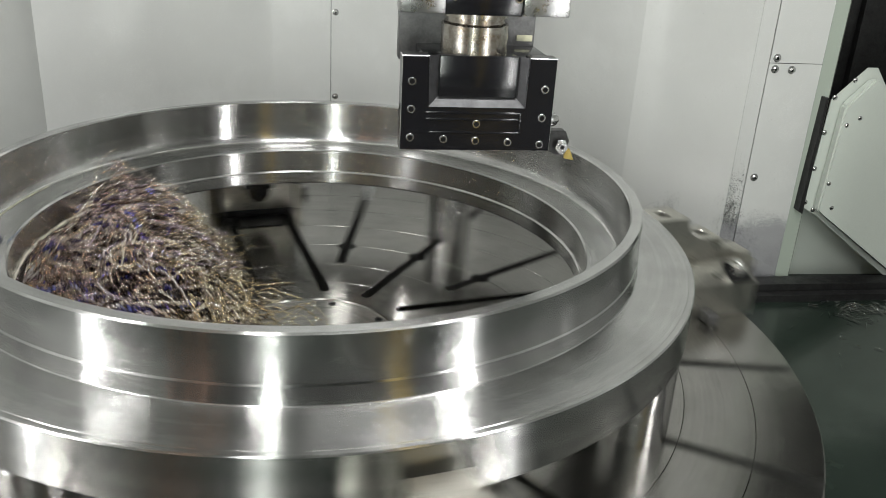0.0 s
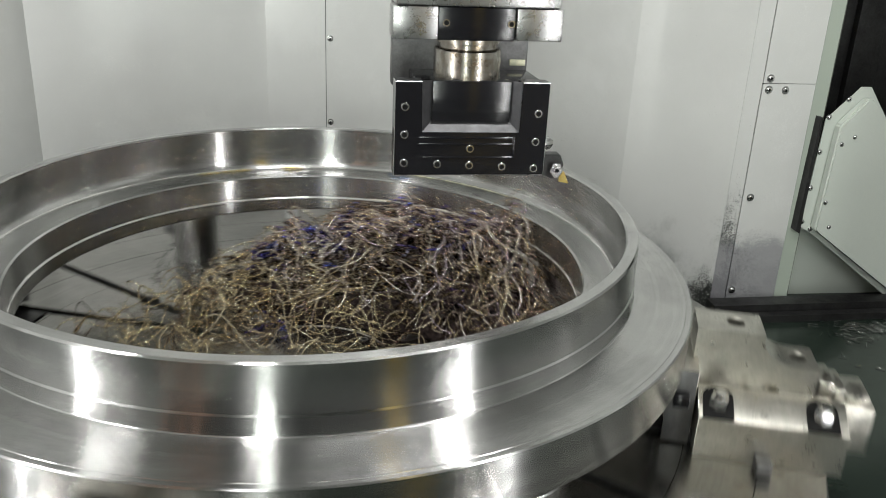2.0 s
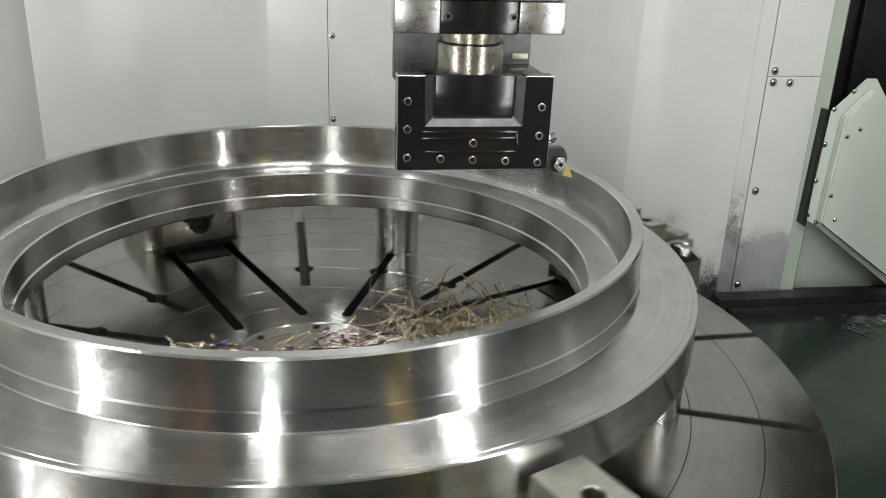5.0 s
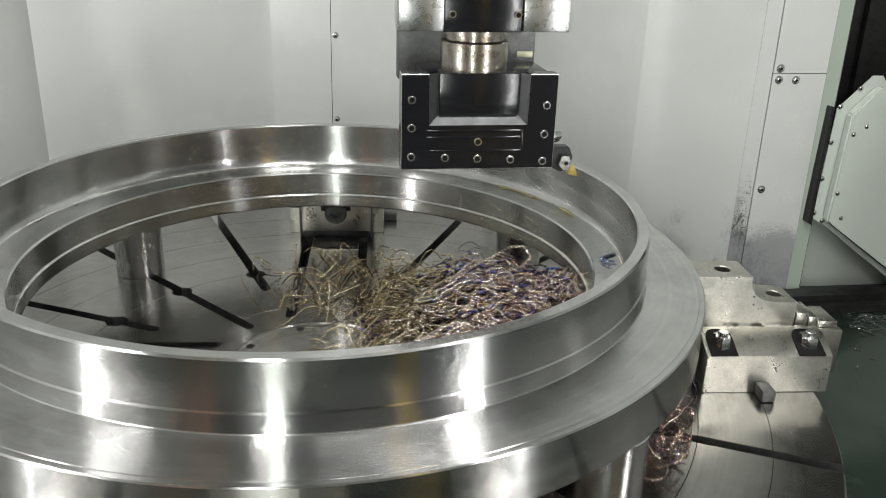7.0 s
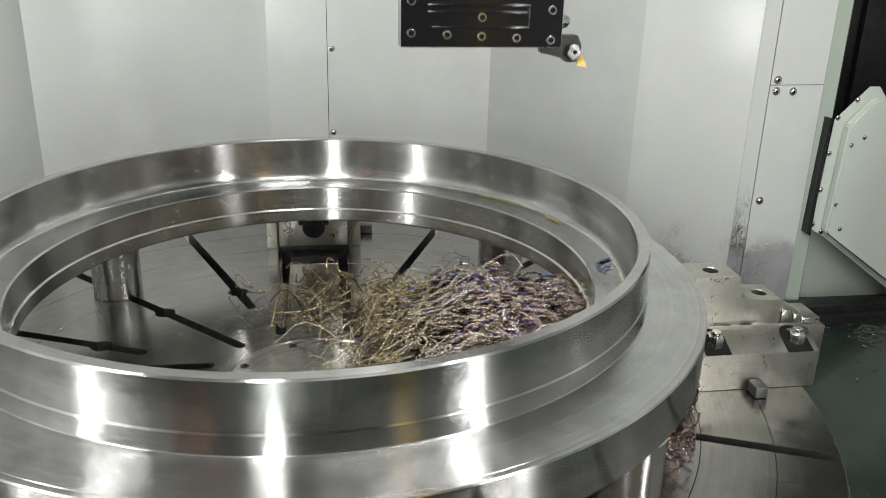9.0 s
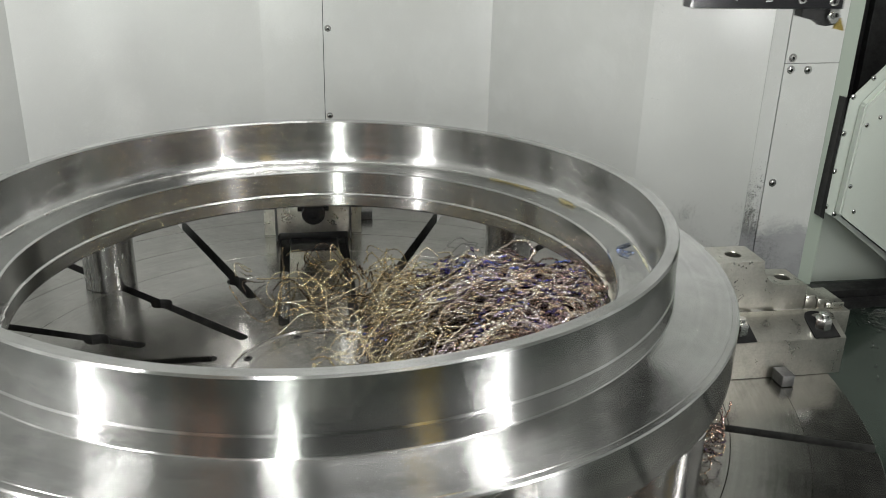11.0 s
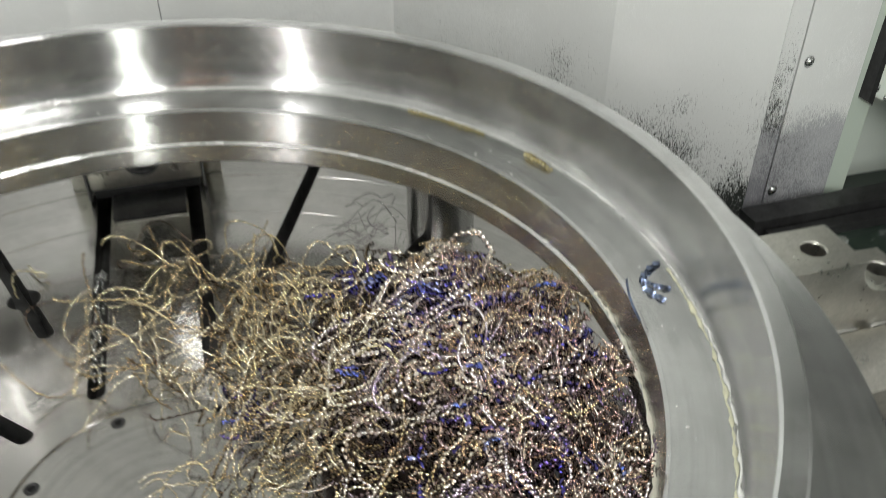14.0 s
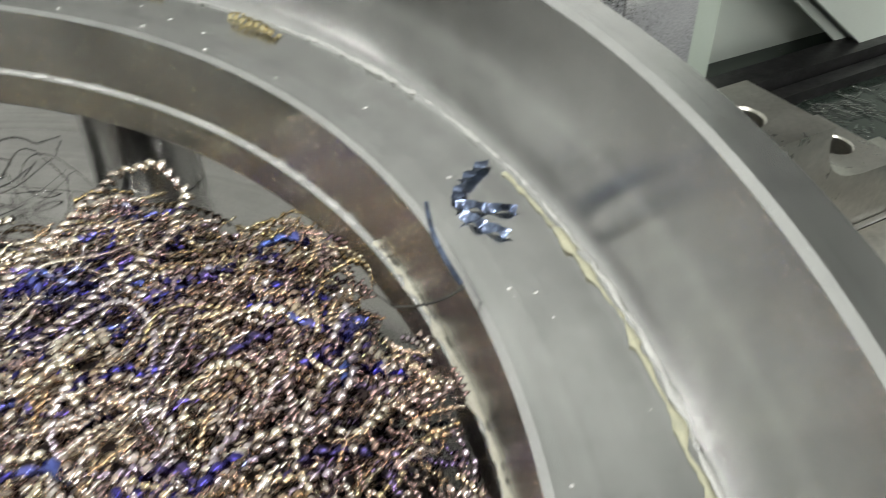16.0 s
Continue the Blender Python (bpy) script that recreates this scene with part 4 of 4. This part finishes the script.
    for k in range(14):
        x, y = rng.gauss(0.33, 0.035), rng.gauss(0.42, 0.035)
        wire = k % 2
        S.append((strand_path(x, y, 0.4, rng.uniform(0.05, 0.12), rng.uniform(0.01, 0.07), None, 0.35 if wire else 0.7, 0.54), *((0.0005, 0.005, 0.9) if wire else size(0.0010, 0.0014))))
    rotating(bead_mesh("grey_swarf", S, CHIP_GREY, "thin grey wires and coiled strands on the table", "swarf"))
    # chips lying in one pair of table slots
    S = []
    for k in range(46):
        y = rng.uniform(0.20, 0.42)
        S.append((strand_path(-0.067 + rng.uniform(-0.007, 0.007), y, 0.0, rng.uniform(0.012, 0.03), 0.003, math.pi / 2, 0.1), 0.0016, 0.0040, 1.0))
    rotating(dot_mesh("slot_swarf", S, CHIP_GREY, "short bright curls of swarf lying in a table slot", "swarf"))
    # matted swarf on the table outside the posts, under the flange
    S = []
    for k in range(230):
        g = radians(rng.choice((rng.uniform(-33, -8), rng.uniform(-33, -8), rng.uniform(-66, -54))))
        r = rng.uniform(0.49, 0.63)
        pts = strand_path(r * math.cos(g), r * math.sin(g), 0.0, rng.uniform(0.03, 0.14), rng.uniform(0.01, 0.08), None, 1.0, 0.65)
        S.append((pts, *dots(0.0013, 0.0022)))
    rotating(dot_mesh("outer_swarf", S, CHIP_MIX, "brown coiled swarf caught under the flange on the table", "swarf"))


# near-black filler: the shade seen through gaps in the heap
CORE_SHADE = metal("heap_core_shade", (0.010, 0.008, 0.010), (0.06, 0.045, 0.04), 0.3, 0.5, 120, strength=1.0)
swarf_heap()


def ribbon_chip(name, pts, width, mat, label):
    """A flat curled chip: a thin strip along a bent line."""
    bm = bmesh.new()
    prev = None
    for k, (x, y, z, tilt) in enumerate(pts):
        d = Vector(pts[min(k + 1, len(pts) - 1)][:2]) - Vector(pts[max(k - 1, 0)][:2])
        side = Vector((-d.y, d.x, 0)).normalized() * math.cos(tilt) + Vector((0, 0, 1)) * math.sin(tilt)
        c = Vector((x, y, z))
        row = [bm.verts.new(c - side * width / 2), bm.verts.new(c + side * width / 2), bm.verts.new(c + side * width / 2 + Vector((0, 0, 0.0005))), bm.verts.new(c - side * width / 2 + Vector((0, 0, 0.0005)))]
        if prev:
            for i in range(4):
                j = (i + 1) % 4
                bm.faces.new((prev[i], prev[j], row[j], row[i]))
        else:
            bm.faces.new(row)
        prev = row
    bm.faces.new(prev[::-1])
    return rotating(tagged(part(name, bm, mat, None, smooth_angle=60), label, "chip"))


LEDGE = 0.2142
for (x0, y0), (x1, y1), w in (((0.516, -0.013), (0.497, -0.024), 0.0065), ((0.496, -0.0245), (0.486, -0.036), 0.0055), ((0.485, -0.038), (0.507, -0.056), 0.0050), ((0.483, -0.047), (0.493, -0.070), 0.0050)):
    pts = [(x0 + (x1 - x0) * s + 0.0006 * math.sin(9 * s), y0 + (y1 - y0) * s, LEDGE + 0.0014 + 0.0016 * abs(math.sin(7 * s + x0 * 50)), 0.35 + 0.35 * math.sin(14 * s + x0 * 90)) for s in np.linspace(0, 1, 18)]
    ribbon_chip("blued_chip", pts, w, BLUED, "short blued and silver curl of swarf lying on the ring's ledge")
ribbon_chip("wire_chip", [(0.474 - 0.016 * s - 0.004 * math.sin(3 * s), -0.030 - 0.060 * s, 0.2165 + 0.003 * math.sin(3 * s), 0.2) for s in np.linspace(0, 1, 14)], 0.0022, BLUED, "thin dark curved chip over the bore's edge")
ribbon_chip("wire_chip", [(0.458 - 0.028 * s, -0.092 + 0.010 * s - 0.004 * math.sin(3 * s), 0.2165 - 0.006 * s, 0.2) for s in np.linspace(0, 1, 12)], 0.0013, DARK, "thin dark wire chip reaching over the bore")


def arc_coil(name, a0, a1, rad, a, mat, label):
    pts = [(rad * math.cos(radians(g)), rad * math.sin(radians(g)), LEDGE + a + 0.0006) for g in np.linspace(a0, a1, 24)]
    ob = coil_mesh(name, [(pts, a, a * 1.5, 0.6)], mat, label, "chip")
    ob["kind"] = "thing"
    return rotating(ob)


arc_coil("coiled_chip", 20.7, 25.4, 0.514, 0.0040, CHIP_STRAW, "short gold coiled chip lying on the ring's ledge")
arc_coil("coiled_chip", 33.0, 46.0, 0.519, 0.0026, CHIP_STRAW, "long brown coiled chip lying along the ring's ledge")
for g in (17.5, 14.0, 28.5, 8.5, 52.0, 130.0, 133.0, 160.0, 100.0):
    arc_coil("coiled_chip", g, g + 1.2, 0.522, 0.0018, CHIP_GREY, "tiny bright curl stuck in the ledge's corner")

# swarf on the chip pan floor
S = []
for k in range(120):
    x, y = rng.gauss(1.36, 0.06), rng.gauss(0.33, 0.035)
    g = rng.uniform(0, 6.28)
    n = rng.uniform(0.008, 0.03)
    S.append(([(x + n * s * math.cos(g), y + n * s * math.sin(g), FLOOR_Z + 0.003) for s in (0, 0.3, 0.6, 1.0)], 0.0012, 0.0045, 0.4))
for k in range(30):
    x, y = rng.uniform(1.05, 1.5), rng.uniform(-0.3, 0.3)
    g = rng.uniform(0, 6.28)
    n = rng.uniform(0.004, 0.02)
    S.append(([(x + n * s * math.cos(g), y + n * s * math.sin(g), FLOOR_Z + 0.003) for s in (0, 0.3, 0.6, 1.0)], 0.0011, 0.004, 0.4))
coil_mesh("floor_swarf", S, CHIP_GREY, "bright short curls of swarf scattered on the oily floor", "swarf")


# ---- ram and tool ----
def tool_ram():
    top = empty("tool_ram", "black steel tool block with turning tool on a lathe ram", "machine ram")
    X0, X1, Z0, Z1, YF = 0.141, 0.382, 0.384, 0.531, -0.100
    cx = 0.261
    bm = bmesh.new()
    # front plate with a stepped opening at its top
    prism(bm, [(X0, Z0), (X1, Z0), (X1, Z1), (0.338, Z1), (0.338, 0.452), (0.183, 0.452), (0.183, Z1), (X0, Z1)], YF, YF + 0.03)
    # bevel faces take a lighter steel to draw the light caught on the edges
    glint_edges = bmesh.ops.bevel(bm, geom=list(bm.edges), offset=0.0010, segments=1, affect="EDGES")
    for f in glint_edges["faces"]:
        f.material_index = 1
    plate = part("front_plate", bm, BLACK, top)
    plate.data.materials.append(CLAMP)
    for x0, x1, z0, z1 in ((0.180, 0.330, 0.4425, 0.4465), (0.180, 0.327, 0.4325, 0.4365), (0.186, 0.330, 0.4115, 0.4150), (0.3275, 0.3315, 0.4115, 0.4465)):
        bm = bmesh.new()
        box(bm, x0, x1, YF - 0.0011, YF + 0.001, z0, z1, 0.0008)
        part("milled_band", bm, BLACK, plate)
    bm = bmesh.new()
    # sloping jambs of the opening
    o = [(0.183, Z1), (0.183, 0.452), (0.338, 0.452), (0.338, Z1)]
    i = [(0.199, Z1), (0.199, 0.466), (0.324, 0.466), (0.324, Z1)]
    a = [bm.verts.new((x, YF + 0.001, z)) for x, z in o]
    b = [bm.verts.new((x, YF + 0.014, z)) for x, z in i]
    for k in range(3):
        bm.faces.new((a[k], a[k + 1], b[k + 1], b[k]))
    bm.faces.new((b[0], b[1], b[2], b[3]))
    part("recess", bm, JAMB, plate, "bevelled dark grey recess jamb")
    bm = bmesh.new()
    box(bm, 0.200, 0.323, YF + 0.010, YF + 0.05, 0.467, Z1 - 0.001, 0.001)
    part("recess_panel", bm, BLACK, plate, "glossy black recessed panel")
    bm = bmesh.new()
    box(bm, X0 + 0.036, X1 - 0.004, YF + 0.0305, 0.105, Z0 + 0.003, Z1 - 0.003, 0.003)
    part("body", bm, BLACK, top)
    for x, z in ((0.157, 0.492), (0.157, 0.449), (0.157, 0.404), (0.2095, 0.402), (0.2605, 0.400), (0.313, 0.398), (0.365, 0.395), (0.365, 0.438), (0.366, 0.483), (0.2605, 0.427)):
        cap_screw(plate, "cap_screw", 0.0066, 0.002, pose(x, YF, z, 90))
    # collar and upper clamp
    bm = bmesh.new()
    lathe(bm, [(0, 0.528), (0.053, 0.528), (0.053, 0.572), (0.051, 0.574), (0.046, 0.575), (0.046, 0.582), (0.050, 0.583), (0.050, 0.590), (0, 0.590)], 48, pose(cx, -0.035, 0))
    part("collar", bm, COLLAR, top, "round ground steel collar with oil stains")
    bm = bmesh.new()
    box(bm, 0.149, 0.376, 0.030, 0.060, 0.50, 0.64, 0.002)
    part("back_plate", bm, GREYPLATE, top, "grey steel plate behind the collar")
    bm = bmesh.new()
    box(bm, 0.345, 0.372, 0.0265, 0.030, 0.536, 0.546, 0.001)
    part("name_plate", bm, YELLOW, top, "small yellow plate")
    for x0, x1 in ((0.135, 0.2025), (0.3215, 0.393)):
        bm = bmesh.new()
        box(bm, x0, x1, YF, -0.055, 0.593, 0.640, 0.002)
        part("clamp_block", bm, CLAMP, top, "machined grey steel clamp block")
    bm = bmesh.new()
    box(bm, 0.203, 0.321, YF + 0.004, 0.029, 0.5915, 0.640, 0.002)
    mid = part("centre_block", bm, BLACK, top)
    for x in (0.2155, 0.314):
        cap_screw(mid, "cap_screw", 0.006, 0.002, pose(x, YF + 0.004, 0.617, 90))
    bm = bmesh.new()
    box(bm, 0.140, 0.388, YF - 0.002, -0.05, 0.641, 0.90, 0.003)
    box(bm, 0.175, 0.380, -0.06, 0.11, 0.641, 1.945, 0.003)
    part("ram_column", bm, CLAMP, top, "square steel ram column")
    # turning tool with its clamp and coated insert
    bm = bmesh.new()
    prism(bm, [(0.380, 0.362), (0.380, 0.390), (0.440, 0.390), (0.4475, 0.372), (0.440, 0.349), (0.424, 0.347), (0.414, 0.356)], 0.0, 0.024)
    bmesh.ops.bevel(bm, geom=list(bm.edges), offset=0.0015, segments=1, affect="EDGES")
    tool = part("tool_holder", bm, DARK, top, "grey steel turning tool holder")
    bm = bmesh.new()
    prism(bm, [(0.4565, 0.3405), (0.4475, 0.3610), (0.4400, 0.3580), (0.4390, 0.3440)], -0.0058, -0.0002)
    lathe(bm, [(0.0, 0.0002), (0.0022, 0.0002), (0.0030, 0.0006), (0.0034, 0.0)], 14, pose(0.4445, -0.0058, 0.3525, 90))
    part("insert", bm, GOLD, tool, "gold-coated carbide insert")
    bm = bmesh.new()
    prism(bm, [(0.420, 0.362), (0.424, 0.377), (0.438, 0.377), (0.443, 0.362), (0.437, 0.352), (0.429, 0.352)], -0.0105, -0.0065)
    bmesh.ops.bevel(bm, geom=list(bm.edges), offset=0.001, segments=1, affect="EDGES")
    part("clamp", bm, BRIGHT, tool, "bright clamp finger")
    cap_screw(tool, "clamp_screw", 0.0062, 0.005, pose(0.431, -0.0105, 0.366, 90))
    bm = bmesh.new()
    lathe(bm, [(0.0075, 0), (0.0075, 0.012), (0.0115, 0.013), (0.0125, 0.022), (0.0105, 0.034), (0.006, 0.039), (0, 0.039)], 20, pose(0.380, -0.012, 0.411, 0, 84, 0))
    part("coolant_nozzle", bm, BRIGHT, top, "bright round coolant nozzle")
    return top


RAM = tool_ram()


# ---- movement ----
def table_angle(t):
    """Degrees of the table: it slows evenly and stands from 7.7 s on."""
    return -8.9 * max(0.0, 7.7 - t) ** 2 - 0.9


def motions():
    turns = [(k * 0.25, pose(*AXIS, 0, 0, 0, table_angle(k * 0.25))) for k in range(65)]
    for ob in ROTATING:
        walk(ob, turns)
    ram = [(0, 0, 0), (7.5, 0, 0), (7.75, 0, 0.002), (8.0, 0, 0.026), (8.25, 0, 0.064), (8.5, 0, 0.109), (8.75, 0, 0.160), (9.0, 0, 0.207), (9.15, 0, 0.222), (9.3, 0, 0.224),
           (9.5, 0.001, 0.224), (9.7, 0.021, 0.224), (10.2, 0.16, 0.224), (11.2, 0.44, 0.224), (11.8, 0.51, 0.224), (12.2, 0.55, 0.30), (12.8, 0.58, 0.55), (13.3, 0.58, 0.62), (16.0, 0.58, 0.62)]
    walk(RAM, [(t, pose(x, 0, z)) for t, x, z in ram])


motions()
